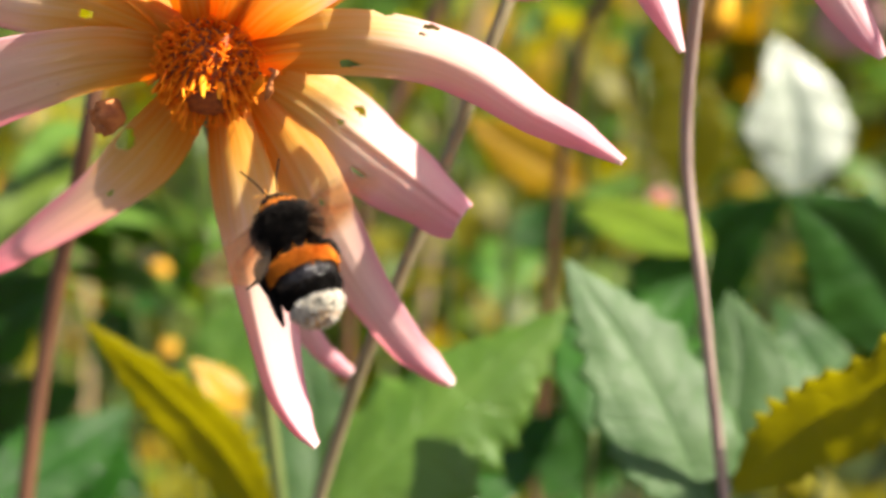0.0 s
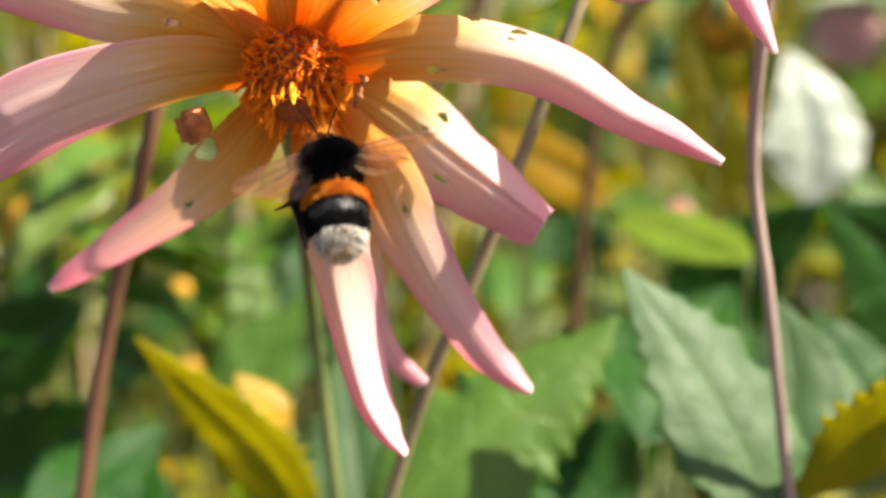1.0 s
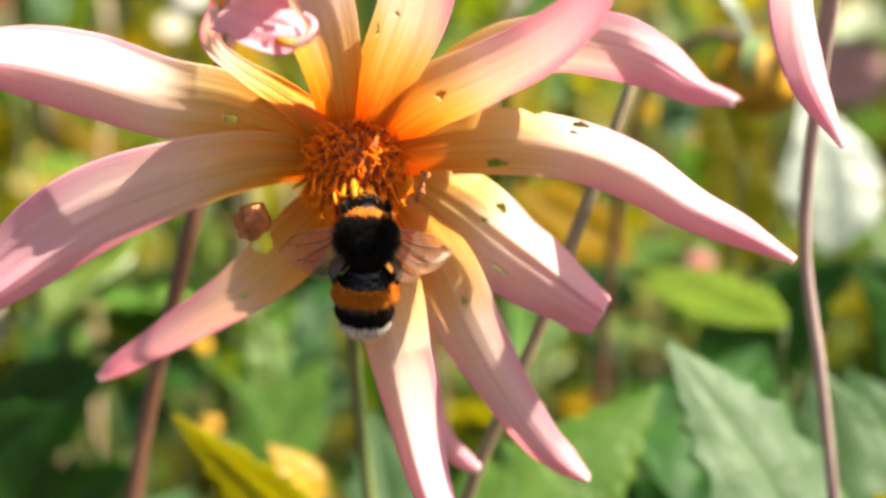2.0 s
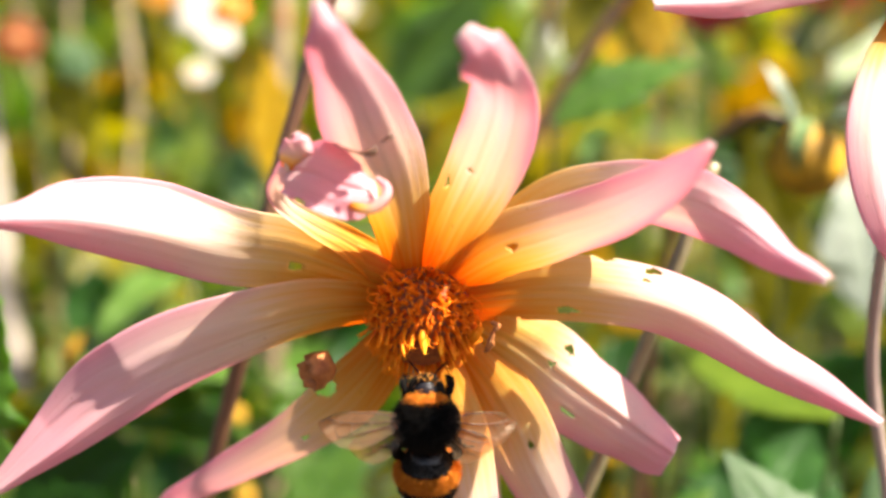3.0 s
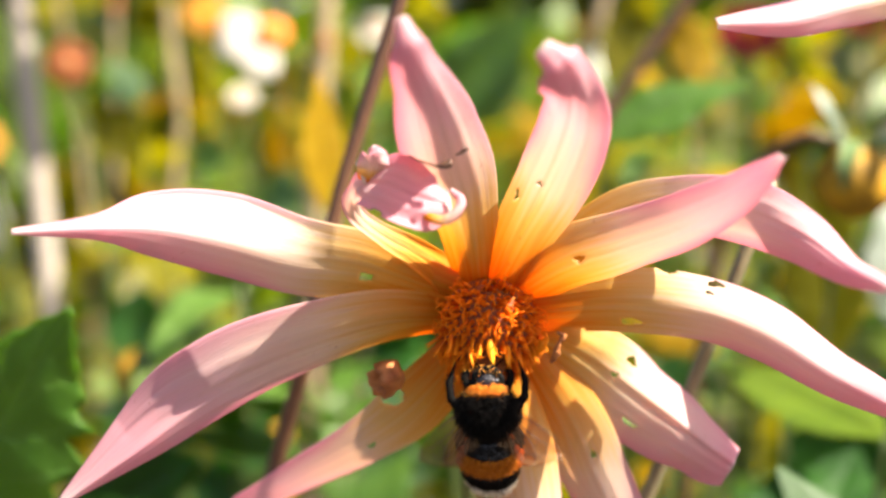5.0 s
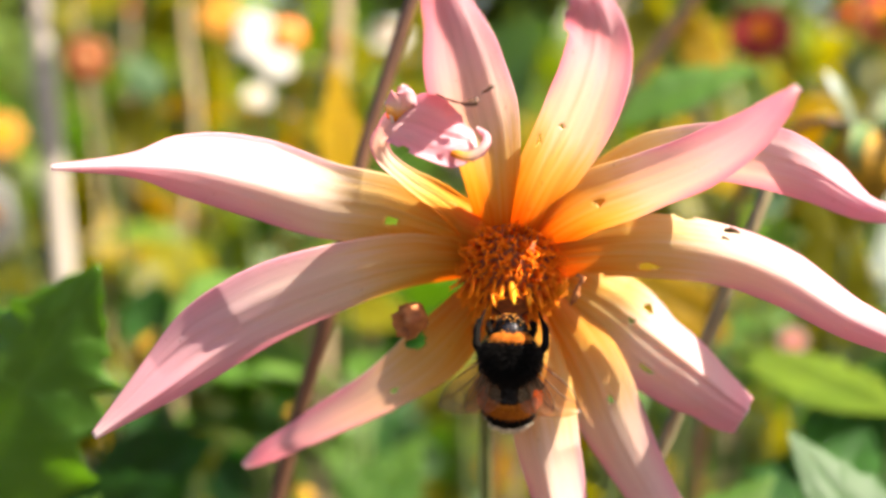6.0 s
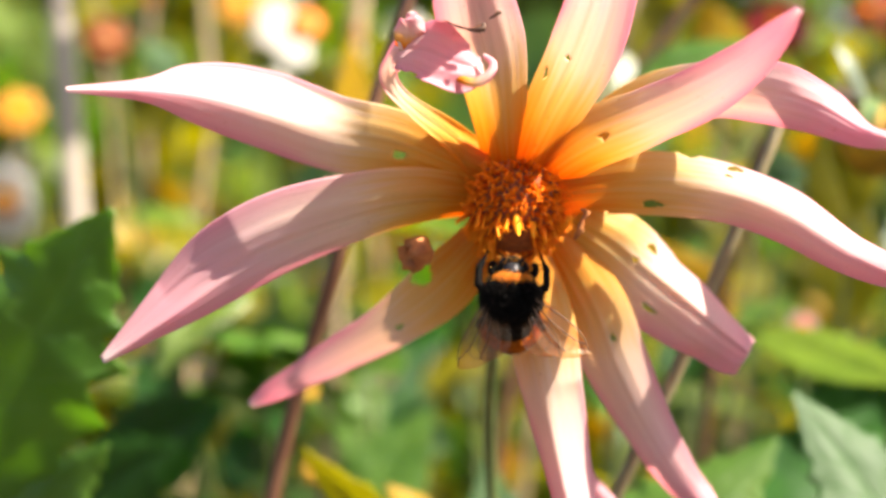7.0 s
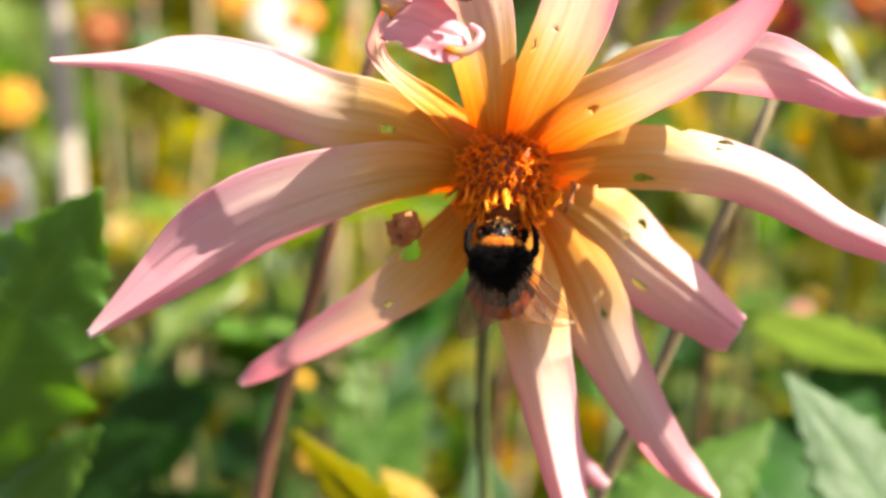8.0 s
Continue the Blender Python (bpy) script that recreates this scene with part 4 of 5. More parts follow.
small_flower((0.0914, 0.70, 0.9490), 0.018, 10, RED, FLORET, (-0.1, -0.8, 0.4), "crimson flower among leaves")
small_flower((0.2350, 0.88, 0.8850), 0.026, 9, ROSE, ROSE, (-0.2, -0.8, 0.4), "soft pink flower among leaves")
small_flower((0.1500, 0.75, 0.9620), 0.012, 9, ORANGE, FLORET, (-0.2, -0.8, 0.4), "coral red flower among leaves")
small_flower((0.1800, 0.80, 0.9650), 0.020, 9, RED, FLORET, (-0.2, -0.8, 0.4), "crimson flower among leaves")
small_flower((0.0690, 0.48, 0.8240), 0.0055, 8, ROSE, FLORET, (-0.2, -0.8, 0.4), "small faded pink flower among leaves")
small_flower((-0.1902, 0.75, 0.9150), 0.0090, 6, PALE, PALE, (0.15, -0.70, 0.65), "small white flower below a larger one")
small_flower((-0.1350, 0.95, 0.9600), 0.017, 6, PALE, AMBER, (0.15, -0.70, 0.65), "small white flower among leaves")
small_flower((-0.2240, 0.80, 0.9640), 0.015, 7, AMBER, FLORET_GOLD, (0.2, -0.8, 0.4), "small yellow flower on a thin stem")

stake = rod("stake", [(-0.3055, 0.70, 1.10, 0.0066), (-0.3009, 0.70, 0.9679, 0.0066), (-0.2933, 0.70, 0.8391, 0.0068), (-0.26, 0.70, 0.4, 0.0072), (-0.245, 0.70, 0.0, 0.0084)], STAKE, None, 40, 14, 0.05)
tagged(stake, "pale weathered wooden garden stake in the bed", "stake")



def dry_stalk(points, thickness):
    """A dead flower stalk that stands in the bed, with a withered head where it ends."""
    x, y, _ = points[-1]
    st = holder("dry_stalk", Matrix.Translation((x, y, 0)), "pale dry flower stalk standing in the bed", "stalk", "dry stalks in the bed")
    rod("stalk", [(px - x, py - y, pz, thickness) for px, py, pz in points], STRAW, st, 30, 8, 0.08)
    bm = ball((thickness * 1.7, thickness * 1.7, thickness * 2.6), (points[0][0] - x, points[0][1] - y, points[0][2]), 0.4, 12, 8)
    part("withered_head", bm, BROWN, st)
    return st


def ball(radii, centre=(0, 0, 0), rough=0.0, u=28, v=18):
    bm = bmesh.new()
    bmesh.ops.create_uvsphere(bm, u_segments=u, v_segments=v, radius=1)
    for w in bm.verts:
        n = 1 + rough * noise.noise(w.co * 5)
        w.co = Vector((w.co.x * radii[0] * n + centre[0], w.co.y * radii[1] * n + centre[1], w.co.z * radii[2] * n + centre[2]))
    return bm


dry_stalk([(-0.143, 0.80, 1.080), (-0.150, 0.80, 0.944), (-0.155, 0.80, 0.890), (-0.16, 0.80, 0.5), (-0.16, 0.80, 0.0)], 0.0062)
dry_stalk([(-0.232, 0.75, 1.070), (-0.231, 0.75, 0.938), (-0.227, 0.75, 0.905), (-0.231, 0.75, 0.873), (-0.24, 0.75, 0.0)], 0.0027)
dry_stalk([(0.025, 0.70, 1.060), (0.010, 0.70, 0.947), (0.000, 0.70, 0.915), (-0.01, 0.70, 0.0)], 0.0036)
rng = random.Random(23)
for k in range(7):
    x, y = rng.uniform(0.0, 0.38) * (1 if k % 2 else -1) - 0.04, rng.uniform(0.72, 1.12)
    top, lean = rng.uniform(0.86, 1.04), rng.uniform(-0.04, 0.04)
    dry_stalk([(x + lean, y, top), (x + lean * 0.7, y, top - 0.07), (x + lean * 0.2, y, top * 0.5), (x, y, 0)], rng.uniform(0.0014, 0.0024))
o = plant.matrix_world.translation
rod("stem", [(x - o.x, y - o.y, z - o.z, 0.0021) for x, y, z in ((0.034, 0.42, 0.963), (0.028, 0.42, 0.955), (0.012, 0.42, 0.933), (-0.003, 0.42, 0.910), (-0.018, 0.42, 0.884), (-0.04, 0.43, 0.6), (-0.05, 0.43, 0.0))], STEM, plant, 30)

# ---- the bed behind: leafy plants, then a mass of foliage ----
LEAVES = []
for k, mat in enumerate((GREEN, LIME, GREY, OLIVE, DARK, YELLOW, LIME, OLIVE, GLOSSY, FRESH)):
    ob = blade("leaf", [(0, 0, 0, 0.002), (0, 0.02, 0.004, 0.013), (0, 0.045, 0.004, 0.016), (0, 0.07, -0.004, 0.010), (0.003, 0.085, -0.012, 0.001)], mat, None, hint=(0, 0, 1), roof=-0.2,
               sharp=1.2, seed=60 + k, rows=34, cols=7, teeth=11, tooth=0.25, wave=0.12, thick=0.0004)
    LEAVES.append(ob.data)
    bpy.data.objects.remove(ob)
rng = random.Random(11)
for k in range(46):
    y = rng.uniform(0.42, 1.15)
    x = rng.uniform(-0.42, 0.42) * (0.55 + y * 0.8)
    high = rng.uniform(0.62, 0.88) if y < 0.62 else rng.uniform(0.70, 1.12)
    p = holder("dahlia_plant", Matrix.Translation((x, y, 0)), "leafy garden plant behind the flower", "plant", "plants in the bed")
    lean = rng.uniform(-0.06, 0.06)
    rod("stem", [(0, 0, 0, 0.003), (lean * 0.5, 0.01, high * 0.5, 0.0015), (lean, 0, high, 0.0004)], STEM_GREEN, p, 20, 7)
    tint = rng.choice(((0, 4, 8), (6, 0, 2), (3, 7, 8), (4, 9, 6), (0, 4, 3), (3, 1, 7), (3, 9, 2), (2, 4, 0), (5, 3, 7), (8, 9, 1)))
    for j in range(15):
        z = high * (rng.uniform(0.50, 1.0) if j > 3 else 0.985 + 0.004 * j)
        ob = new("leaf", LEAVES[rng.choice(tint)])
        ob.parent = p
        s = rng.uniform(0.45, 1.0)
        ob.matrix_local = pose(lean * z / high, 0, z, 0, 0, rng.uniform(0, 360)) @ pose(0, 0.005, 0, rng.uniform(-45, 35), rng.uniform(-30, 30), 0) @ Matrix.Diagonal((s, s, s, 1))


def foliage(name, count, box, size, mats, seed, label):
    """Many small bent leaves in a box of the garden, as one mass."""
    rng = np.random.default_rng(seed)
    verts, faces, which = [], [], []
    for _ in range(count):
        c = np.array([rng.uniform(*b) for b in box])
        lump = 0.5 + 0.5 * math.sin(c[0] * 3.1 / size * 0.07 + 1.3) * math.sin(c[0] * 1.7 + seed)
        c[2] *= 0.84 + 0.20 * lump
        c[1] += 0.25 * size / 0.07 * (0.5 - lump) * (c[2] / box[2][1])
        u, v = unit(rng.normal(size=3)), unit(rng.normal(size=3))
        v = unit(v - u * (u @ v))
        n = np.cross(u, v)
        s = size * rng.uniform(0.5, 1.3)
        k = len(verts)
        one = [c - u * s, c - v * s * 0.42 + n * s * 0.12, c + v * s * 0.42 + n * s * 0.12, c + u * s * 0.2 - v * s * 0.34, c + u * s * 0.2 + v * s * 0.34, c + u * s - n * s * 0.25]
        verts += one + [p - n * 0.0006 for p in one]
        top = [(k, k + 1, k + 2), (k + 1, k + 3, k + 4, k + 2), (k + 3, k + 5, k + 4)]
        faces += top + [tuple(q + 6 for q in f[::-1]) for f in top]
        which += [int(rng.integers(len(mats)))] * 6
    ob = finish(name, verts, faces, mats[0], None, "", np.zeros((len(verts), 2)) + 0.3)
    for m in mats[1:]:
        ob.data.materials.append(m)
    ob.data.polygons.foreach_set("material_index", which)
    return tagged(ob, label, "foliage", kind="stuff")


foliage("bed_foliage", 3200, ((-1.3, 1.3), (1.15, 1.9), (0.02, 1.15)), 0.070, (LIME, OLIVE, GLOSSY, LIME, YELLOW, OLIVE, FRESH, GLOSSY), 5, "mixed green and yellowing foliage in the bed")
foliage("hedge_foliage", 8000, ((-4, 4), (2.3, 3.2), (0.0, 2.3)), 0.12, (GREEN, LIME, OLIVE, GLOSSY), 6, "tall dense green hedge behind the bed")

# ---- the bumblebee: y runs to its head, z to its back; origin in the thorax ----
bee = holder("bumblebee", Matrix.Translation((-0.0164, 0.16, 0.8706)), "furry bumblebee with orange bands and a whitish tail", "bumblebee")


def fur(name, count, surface, length, lean, mat, parent, seed, label="", width=0.00008):
    """Hairs as thin three-sided spikes; surface(rng) gives a root and a normal."""
    rng = np.random.default_rng(seed)
    verts, faces = [], []
    for _ in range(count):
        p, n = surface(rng)
        d = unit(n + np.array(lean) + rng.normal(size=3) * 0.30)
        a = unit(np.cross(d, rng.normal(size=3)))
        b = np.cross(d, a)
        ln = length * rng.uniform(0.6, 1.15)
        k = len(verts)
        mid = p + d * ln * 0.55 + a * ln * rng.normal() * 0.06
        verts += [p + a * width, p - a * 0.5 * width + b * 0.87 * width, p - a * 0.5 * width - b * 0.87 * width,
                  mid + a * width * 0.7, mid - a * 0.35 * width + b * 0.6 * width, mid - a * 0.35 * width - b * 0.6 * width, p + d * ln]
        for i, j in ((0, 1), (1, 2), (2, 0)):
            faces += [(k + i, k + j, k + 3 + j, k + 3 + i), (k + 3 + i, k + 3 + j, k + 6)]
    return finish(name, verts, faces, mat, parent, label)


THORAX = (0.0037, 0.0032, 0.0032)


def on_ball(radii, low, high):
    """Roots on an ellipsoid between two heights along y, each from -1 to 1."""
    def pick(rng):
        y = rng.uniform(low, high)
        a = rng.uniform(0, 2 * math.pi)
        r = math.sqrt(max(0.0, 1 - y * y))
        d = np.array([r * math.cos(a), y, r * math.sin(a)])
        return d * radii, unit(d / radii)
    return pick


thorax = part("thorax", ball(THORAX, rough=0.03), CHITIN, bee)
fur("fur", 7500, on_ball(np.array(THORAX), -1.0, 0.80), 0.0015, (0, -0.25, 0), FUR_BLACK, thorax, 1, "dense black thorax fur")
fur("fur", 700, on_ball(np.array(THORAX), -1.0, 0.55), 0.0022, (0, -0.35, 0), FUR_BLACK, thorax, 6, "longer loose black hairs", width=0.00005)
fur("collar_fur", 2300, on_ball(np.array(THORAX) * 1.01, 0.78, 0.97), 0.0013, (0, -0.05, 0.25), FUR_ORANGE, thorax, 2, "orange collar of fur")

head = part("head", ball((0.0021, 0.0015, 0.0018), (0, 0, 0), 0.04), CHITIN, bee)
head.matrix_local = pose(0, 0.0042, -0.0012, -30)
fur("fur", 1500, on_ball(np.array((0.0021, 0.0015, 0.0018)), -0.8, 0.85), 0.0007, (0, 0.2, 0.1), FUR_BLACK, head, 3)
for sx in (-1, 1):
    e = part("eye", ball((0.0005, 0.0008, 0.0011), (sx * 0.00195, 0.0003, 0.0), 0, 14, 10), CHITIN, head, "glossy black compound eye")
    v, f = tube(spline([(sx * 0.0005, 0.0010, 0.0008, 0.00013), (sx * 0.0007, 0.0021, 0.0013, 0.00011), (sx * 0.0015, 0.0040, 0.0026, 0.00013), (sx * 0.0028, 0.0066, 0.0038, 0.00012)], 14), 6)
    finish("antenna", v, f, LIMB, head)

# abdomen: a tapered barrel hinged behind the thorax, in furred bands
LONG = 0.0100


def girth(s):
    return 0.0041 * (math.sin(math.pi * (0.10 + 0.86 * s)) ** 0.62) * (1.0 if s < 0.55 else 1 - 0.38 * (s - 0.55) ** 1.4)


rows_b = 61
verts, faces = [], []
for i in range(rows_b):
    s = i / (rows_b - 1)
    r = max(girth(s), 0.0001) * (1 + 0.030 * (1 - (s * 6) % 1.0))
    for k in range(24):
        a = 2 * math.pi * k / 24
        verts.append((r * math.cos(a), -s * LONG, r * 0.92 * math.sin(a) - 0.0012 * s * s))
for i in range(rows_b - 1):
    for k in range(24):
        a, b = i * 24 + k, i * 24 + (k + 1) % 24
        faces.append((a, a + 24, b + 24, b))
faces.append(tuple(range(24)))
faces.append(tuple(range((rows_b - 1) * 24, rows_b * 24))[::-1])
abdomen = finish("abdomen", verts, faces, CHITIN, bee, "banded black abdomen")


def on_barrel(low, high):
    def pick(rng):
        s, a = rng.uniform(low, high), rng.uniform(0, 2 * math.pi)
        r = girth(s)
        slope = (girth(min(1, s + 0.01)) - girth(max(0, s - 0.01))) / (0.02 * LONG)
        p = np.array([r * math.cos(a), -s * LONG, r * 0.92 * math.sin(a) - 0.0012 * s * s])
        return p, unit(np.array([math.cos(a), slope, math.sin(a)]))
    return pick


for k, (low, high, count, length, mat, tint) in enumerate((
        (0.02, 0.22, 1700, 0.0005, FUR_BLACK, "short black fur on the first band"),
        (0.20, 0.40, 4200, 0.0012, FUR_ORANGE, "orange band of fur"),
        (0.40, 0.60, 650, 0.0006, FUR_BLACK, "sparse short black hairs on the shiny band"),
        (0.60, 0.80, 2300, 0.0010, FUR_BLACK, "black band of fur"),
        (0.77, 1.00, 2400, 0.0018, FUR_WHITE, "whitish tail fur"),
        (0.78, 0.97, 620, 0.0017, FUR_BLACK, "black hairs between the white ones"),
        (0.93, 1.00, 520, 0.0015, FUR_BUFF, "buff tip of the tail"))):
    fur("fur", count, on_barrel(low, high), length, (0, -0.75, 0), mat, abdomen, 10 + k, tint, width=0.00005 if mat is FUR_WHITE else 0.00007)


# legs: femur, shin and foot in one bent tapering limb, hinged at the hip
def jointed(points, n):
    """Rows along straight links, so that the joints stay angular."""
    p = np.asarray(points, float)
    u = np.linspace(0, len(p) - 1, n)
    return np.stack([np.interp(u, np.arange(len(p)), col) for col in p.T], axis=1)


def leg(points, hair_seed, basket=0.0):
    v, f = tube(jointed(points, 31), 8, 0.08, hair_seed)
    ob = finish("leg", v, f, LIMB, bee)
    c = jointed(points, 60)

    def on_leg(rng):
        q = c[int(rng.integers(4, 44))]
        d = unit(rng.normal(size=3))
        return q[:3] + d * q[3] * 0.8, d
    fur("fur", 420, on_leg, 0.0006, (0, -0.3, 0), FUR_BLACK, ob, hair_seed, width=0.00004)
    return ob


LEGS = []
for sx in (-1, 1):
    fore = leg([(0, 0, 0, 0.00045), (sx * 0.0012, 0.0008, -0.0004, 0.00058), (sx * 0.0022, 0.0022, 0.0002, 0.00054), (sx * 0.0022, 0.0038, -0.0002, 0.00045), (sx * 0.0017, 0.0052, -0.0008, 0.00020), (sx * 0.0014, 0.0060, -0.0013, 0.00009)], 31)
    mid = leg([(0, 0, 0, 0.00048), (sx * 0.0017, 0.0001, 0.0006, 0.00066), (sx * 0.0029, 0.0012, 0.0006, 0.00060), (sx * 0.0034, 0.0034, -0.0002, 0.00052), (sx * 0.0031, 0.0050, -0.0014, 0.00024), (sx * 0.0029, 0.0062, -0.0020, 0.00010)], 32)
    hind = leg([(0, 0, 0, 0.00050), (sx * 0.0026, -0.0006, 0.0006, 0.00072), (sx * 0.0034, -0.0018, 0.0006, 0.00072), (sx * 0.0030, -0.0052, -0.0002, 0.00098), (sx * 0.0033, -0.0060, -0.0004, 0.00072),
                (sx * 0.0037, -0.0080, -0.0006, 0.00062), (sx * 0.0040, -0.0100, -0.0010, 0.00020)], 33)
    LEGS.append((sx, fore, mid, hind))


# wings: a membrane with brown veins, hinged at the thorax, pointing along +x before it is turned
def wing(sx, length, width, name):
    verts, faces, n, m = [], [], 22, 9
    for i in range(n):
        u = i / (n - 1)
        front = width * (0.10 + 0.20 * math.sin(math.pi * min(1, u * 1.02) ** 0.8))
        back = -width * (0.06 + 0.75 * math.sin(math.pi * u ** 1.25) ** 0.8) if u < 0.99 else -width * 0.06
        for j in range(m):
            q = j / (m - 1)
            verts.append((sx * u * length, front + (back - front) * q, 0.00025 * math.sin(5 * q + 4 * u) * u))
    for i in range(n - 1):
        for j in range(m - 1):
            k = i * m + j
            faces.append((k, k + 1, k + m + 1, k + m))
    ob = finish(name, verts, faces, WING, bee, "clear brown-tinted membrane wing")
    for path in (((0, 0.02), (0.35, 0.22), (0.75, 0.28), (0.98, 0.05)), ((0, 0.0), (0.4, -0.05), (0.72, 0.0), (0.9, 0.12)), ((0, -0.02), (0.3, -0.22), (0.62, -0.40), (0.78, -0.42)),
                 ((0.38, -0.05), (0.42, -0.2), (0.45, -0.32)), ((0.60, -0.02), (0.62, -0.2), (0.60, -0.38)), ((0.72, 0.0), (0.80, -0.15), (0.78, -0.35))):
        r = 0.00009 if path[0][0] == 0 else 0.00005
        v, f = tube(spline([(sx * a * length, b * width, 0.0001, r) for a, b in path], 14), 5)
        finish("vein", v, f, VEIN, ob)
    return ob


WINGS = [(sx, wing(sx, 0.0125, 0.0052, "forewing"), wing(sx, 0.0088, 0.0044, "hindwing")) for sx in (-1, 1)]

# pollen dust on head and collar
rng = np.random.default_rng(9)
verts, faces = [], []
for n in range(95):
    y = rng.uniform(0.55, 1.0)
    a = rng.uniform(0.1, math.pi - 0.1)
    r = math.sqrt(1 - y * y)
    c = np.array([0.0036 * r * math.cos(a) * 1.25, 0.0038 * y + 0.0009, 0.0035 * r * math.sin(a) * 1.2])
    k, q = len(verts), 0.00007
    if n > 50:
        c, q = np.array([-0.0003, 0.0062, 0.0002]) + rng.normal(size=3) * (0.0011, 0.00045, 0.0006), rng.uniform(0.00006, 0.00012)
    verts += [c + np.array(d) * q for d in ((1, 0, 0), (-1, 0, 0), (0, 1, 0), (0, -1, 0), (0, 0, 1), (0, 0, -1))]
    faces += [(k + a1, k + b1, k + c1) for a1, b1, c1 in ((0, 2, 4), (2, 1, 4), (1, 3, 4), (3, 0, 4), (2, 0, 5), (1, 2, 5), (3, 1, 5), (0, 3, 5))]
tagged(finish("pollen_grains", verts, faces, POLLEN, bee, "scattered orange pollen grains"), kind="stuff")

# where the bee flies and clings: seconds, place of the thorax, lean of the head to the right, pitch of the head towards the viewer
FLIGHT = [
    (0, -0.01644, 0.16000, 0.86936, -31, -34), (0.1, -0.01640, 0.16000, 0.86962, -30, -34), (0.2, -0.01690, 0.16100, 0.87005, -27, -34), (0.3, -0.01680, 0.16100, 0.87123, -24, -34),
    (0.4, -0.01730, 0.16200, 0.87210, -21, -37), (0.5, -0.01832, 0.16200, 0.87327, -19, -41), (0.6, -0.01920, 0.16300, 0.87445, -18, -42), (0.8, -0.02240, 0.16400, 0.87600, -17, -43),
    (1.0, -0.02524, 0.16600, 0.87761, -17, -43), (1.2, -0.02719, 0.16800, 0.88020, -8, -33), (1.6, -0.0295, 0.1730, 0.88150, -2, -18), (2.0, -0.0304, 0.1755, 0.88030, 1, -10),
    (2.3, -0.03059, 0.17600, 0.87976, 1, -4), (2.5, -0.03081, 0.17600, 0.87908, 3, -4), (2.8, -0.03130, 0.17600, 0.87719, 2, 0), (3.0, -0.03200, 0.17600, 0.87655, 0, 0),
    (3.2, -0.03190, 0.17600, 0.87670, -3, 0), (3.4, -0.03125, 0.17700, 0.87780, -6, 0), (3.6, -0.03066, 0.17700, 0.87830, -8, 0), (3.8, -0.03020, 0.17700, 0.87840, -8, 0),
    (4.0, -0.03060, 0.17700, 0.87850, -8, 0), (4.2, -0.03160, 0.17700, 0.87840, -7, 0), (4.5, -0.03254, 0.17700, 0.87865, -6, 0), (4.7, -0.03282, 0.17700, 0.87880, -4, 0),
    (5.3, -0.0329, 0.1770, 0.87820, -1, 0), (5.8, -0.03281, 0.17700, 0.87750, 1, 0), (6.0, -0.03275, 0.17700, 0.87720, 1, 0), (6.5, -0.03314, 0.17800, 0.87530, 1, 0),
    (7.0, -0.03308, 0.17800, 0.87575, 1, 0), (7.5, -0.03292, 0.17800, 0.87609, 1, 0), (8.0, -0.03301, 0.17800, 0.87708, 1, 0)]
# the abdomen hangs straight in flight and bends down under the bee as it feeds
BEND = [(0, 4, 0.0026), (1.2, 4, 0.0026), (2.0, 24, 0.0043), (2.8, 27, 0.0047), (3.4, 27, 0.0045), (4.7, 24, 0.0038), (5.8, 32, 0.0030), (6.2, 42, 0.0028), (6.6, 58, 0.0026), (8.0, 60, 0.0026)]


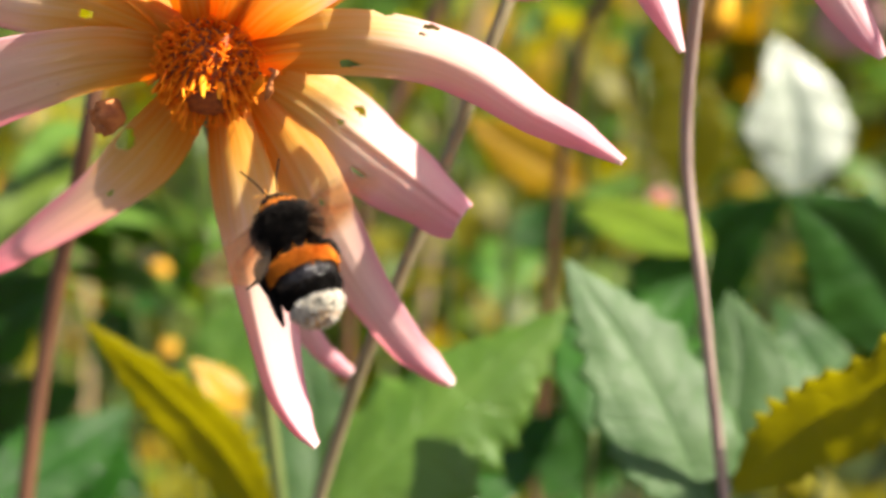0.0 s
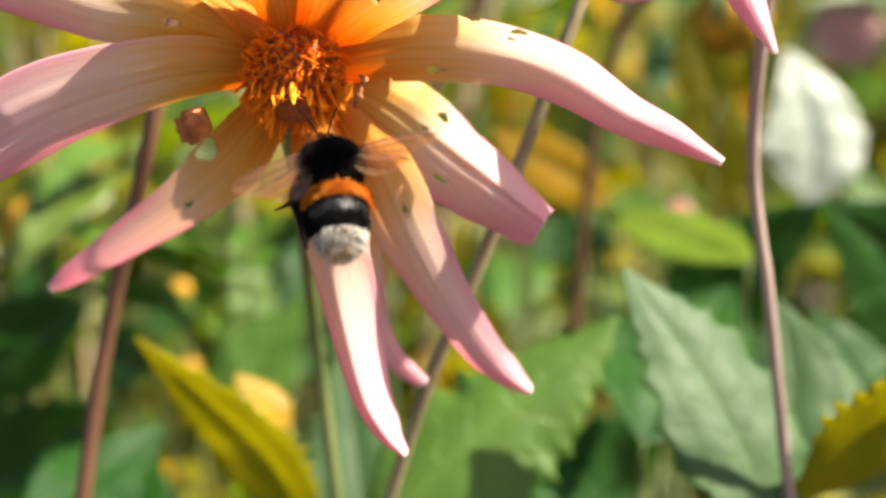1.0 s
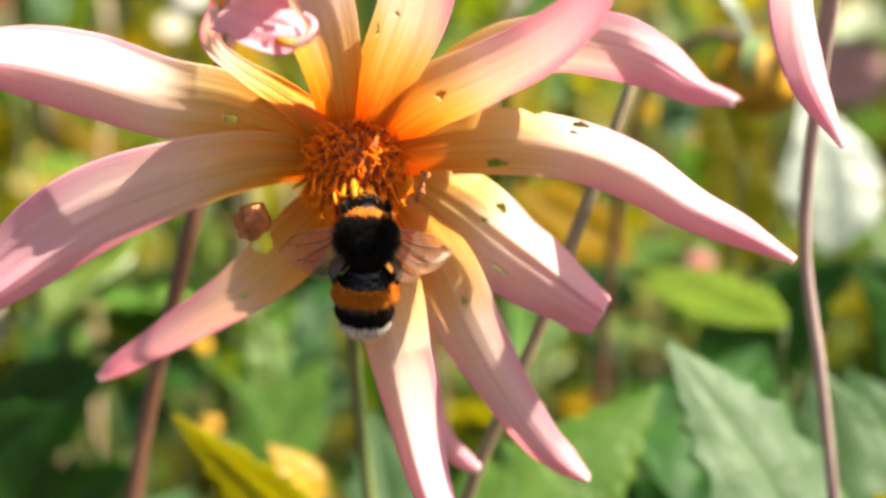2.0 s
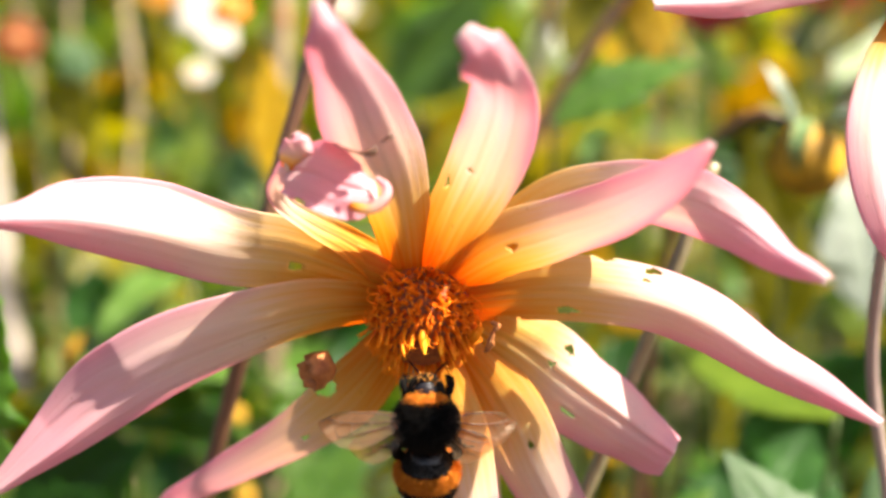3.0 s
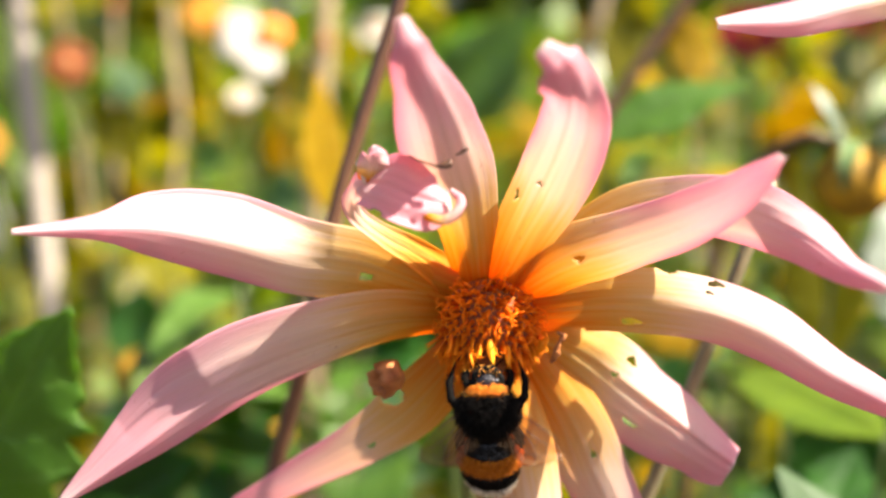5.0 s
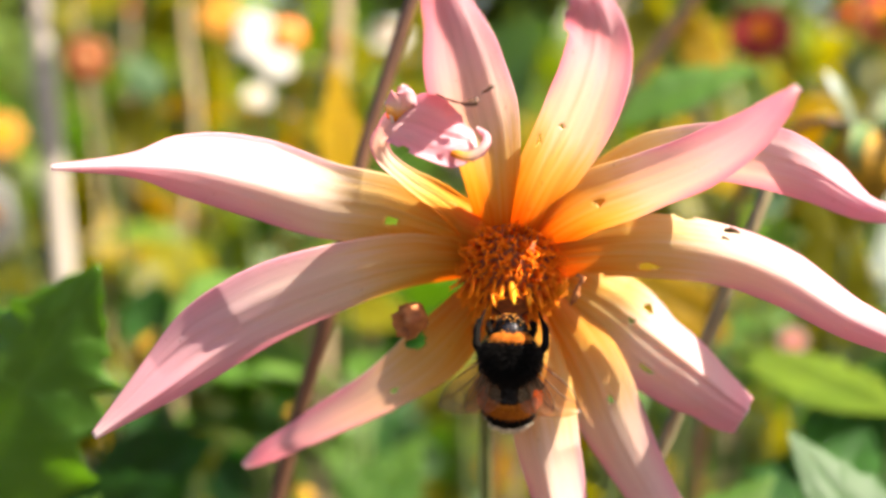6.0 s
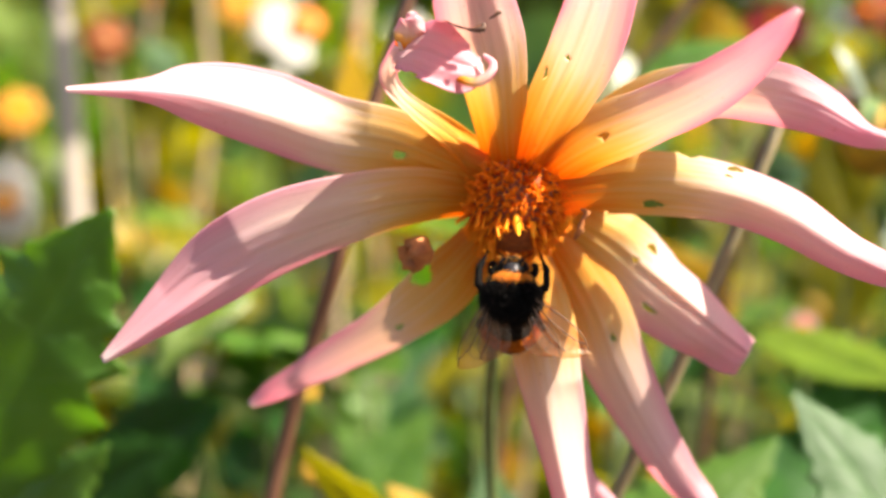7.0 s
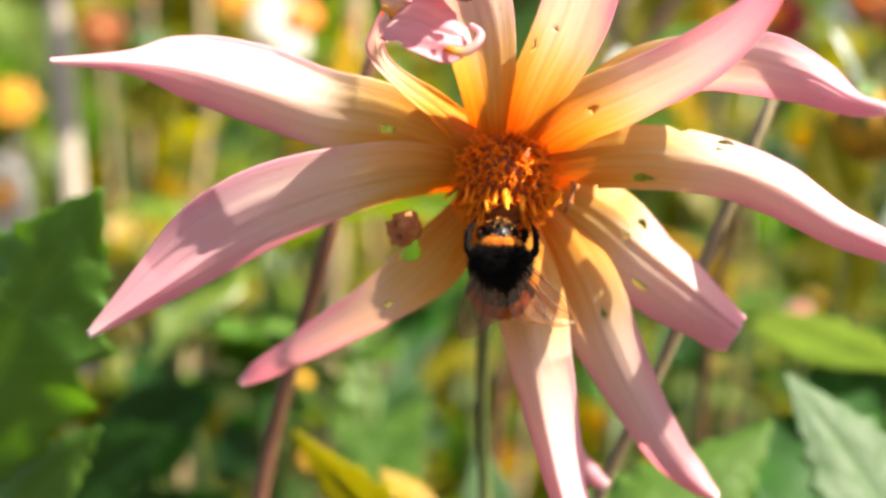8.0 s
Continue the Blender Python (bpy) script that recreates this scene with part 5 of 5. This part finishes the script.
def motions():
    walk(bee, [(t, Matrix.Translation((x, y, z)) @ pose(0, 0, 0, 0, lean, 0) @ pose(0, 0, 0, 90 + pitch) @ pose(0, 0, 0, 0, -0.6 * pitch, 0)) for t, x, y, z, lean, pitch in FLIGHT])
    # the head bows into the disc once the bee feeds
    walk(head, [(t, pose(0, 0.0042, -0.0012, tip)) for t, tip in ((0, -30), (1.3, -30), (1.8, -62), (2.3, -98), (4.0, -104), (8.0, -106))])
    walk(abdomen, [(t, pose(0, -back, -0.0003, bend)) for t, bend, back in BEND])
    for sx, fore, mid, hind in LEGS:
        # tucked back in flight, reaching to the disc when it clings
        walk(fore, [(t, pose(sx * 0.0016, 0.0024, -0.0020, dip, 0, sx * a)) for t, a, dip in ((0, 40, -10), (1.4, 40, -10), (2.2, 14, -55), (3.4, 16, -60), (3.8, 8, -58), (4.6, 16, -62), (8, 14, -62))])
        walk(mid, [(t, pose(sx * 0.0026, 0.0002, -0.0016, -5, 0, sx * a)) for t, a in ((0, -105 if sx < 0 else -150), (1.4, -105 if sx < 0 else -150), (2.3, -125), (3.0, -115), (3.25, -60), (3.5, -6), (4.3, 4), (6, 14), (8, 14))])
        walk(hind, [(t, pose(sx * 0.0024, -0.0018, -0.0022, bend, 0, sx * a)) for t, a, bend in (
            (0, -8 if sx < 0 else -24, -8), (1.3, -12 if sx < 0 else -24, -8), (2.0, -26, 0), (2.6, -30, 10), (4.6, -30, 20), (5.8, -30, 30), (6.6, -30, 58), (8, -30, 58))])
    rng = random.Random(3)
    for sx, fore, hind in WINGS:
        rows_f, rows_h = [], []
        for k in range(0, 241):
            t = k / 30
            if t <= 6.05:
                beat = 34 * (1 if k % 2 else -1) * (0.75 + 0.25 * math.sin(k * 1.7))
                if sx > 0 and t < 1.4:
                    beat = 52 + 0.6 * beat
                if sx < 0 and t < 1.4:
                    beat = -6 + 0.45 * beat
                sweep = -12 + 9 * math.sin(k * 2.3) - (30 if t > 3.3 else 0)
            else:
                beat, sweep = 0, -42 - (20 if sx < 0 else -4) * min(1, (t - 6.05) / 0.35) - (14 if sx < 0 else 8) * min(1, max(0, (t - 6.8) / 0.6))
            tilt = -12
            if sx < 0 and 2.0 < t < 3.3:
                beat, sweep, tilt = 6 + 0.25 * beat, -4, -42
            if t > 6.45 and k % 15:
                continue
            rows_f.append((t, pose(sx * 0.0024, 0.0008, 0.0022) @ pose(0, 0, 0, 0, 0, sx * sweep) @ pose(0, 0, 0, 0, -sx * (beat - 4), 0) @ pose(0, 0, 0, tilt, 0, 0)))
            rows_h.append((t, pose(sx * 0.0023, -0.0006, 0.0020) @ pose(0, 0, 0, 0, 0, sx * (sweep - 14)) @ pose(0, 0, 0, 0, -sx * (beat * 0.9 - 2), 0) @ pose(0, 0, 0, tilt + 4, 0, 0)))
        walk(fore, rows_f)
        walk(hind, rows_h)


motions()
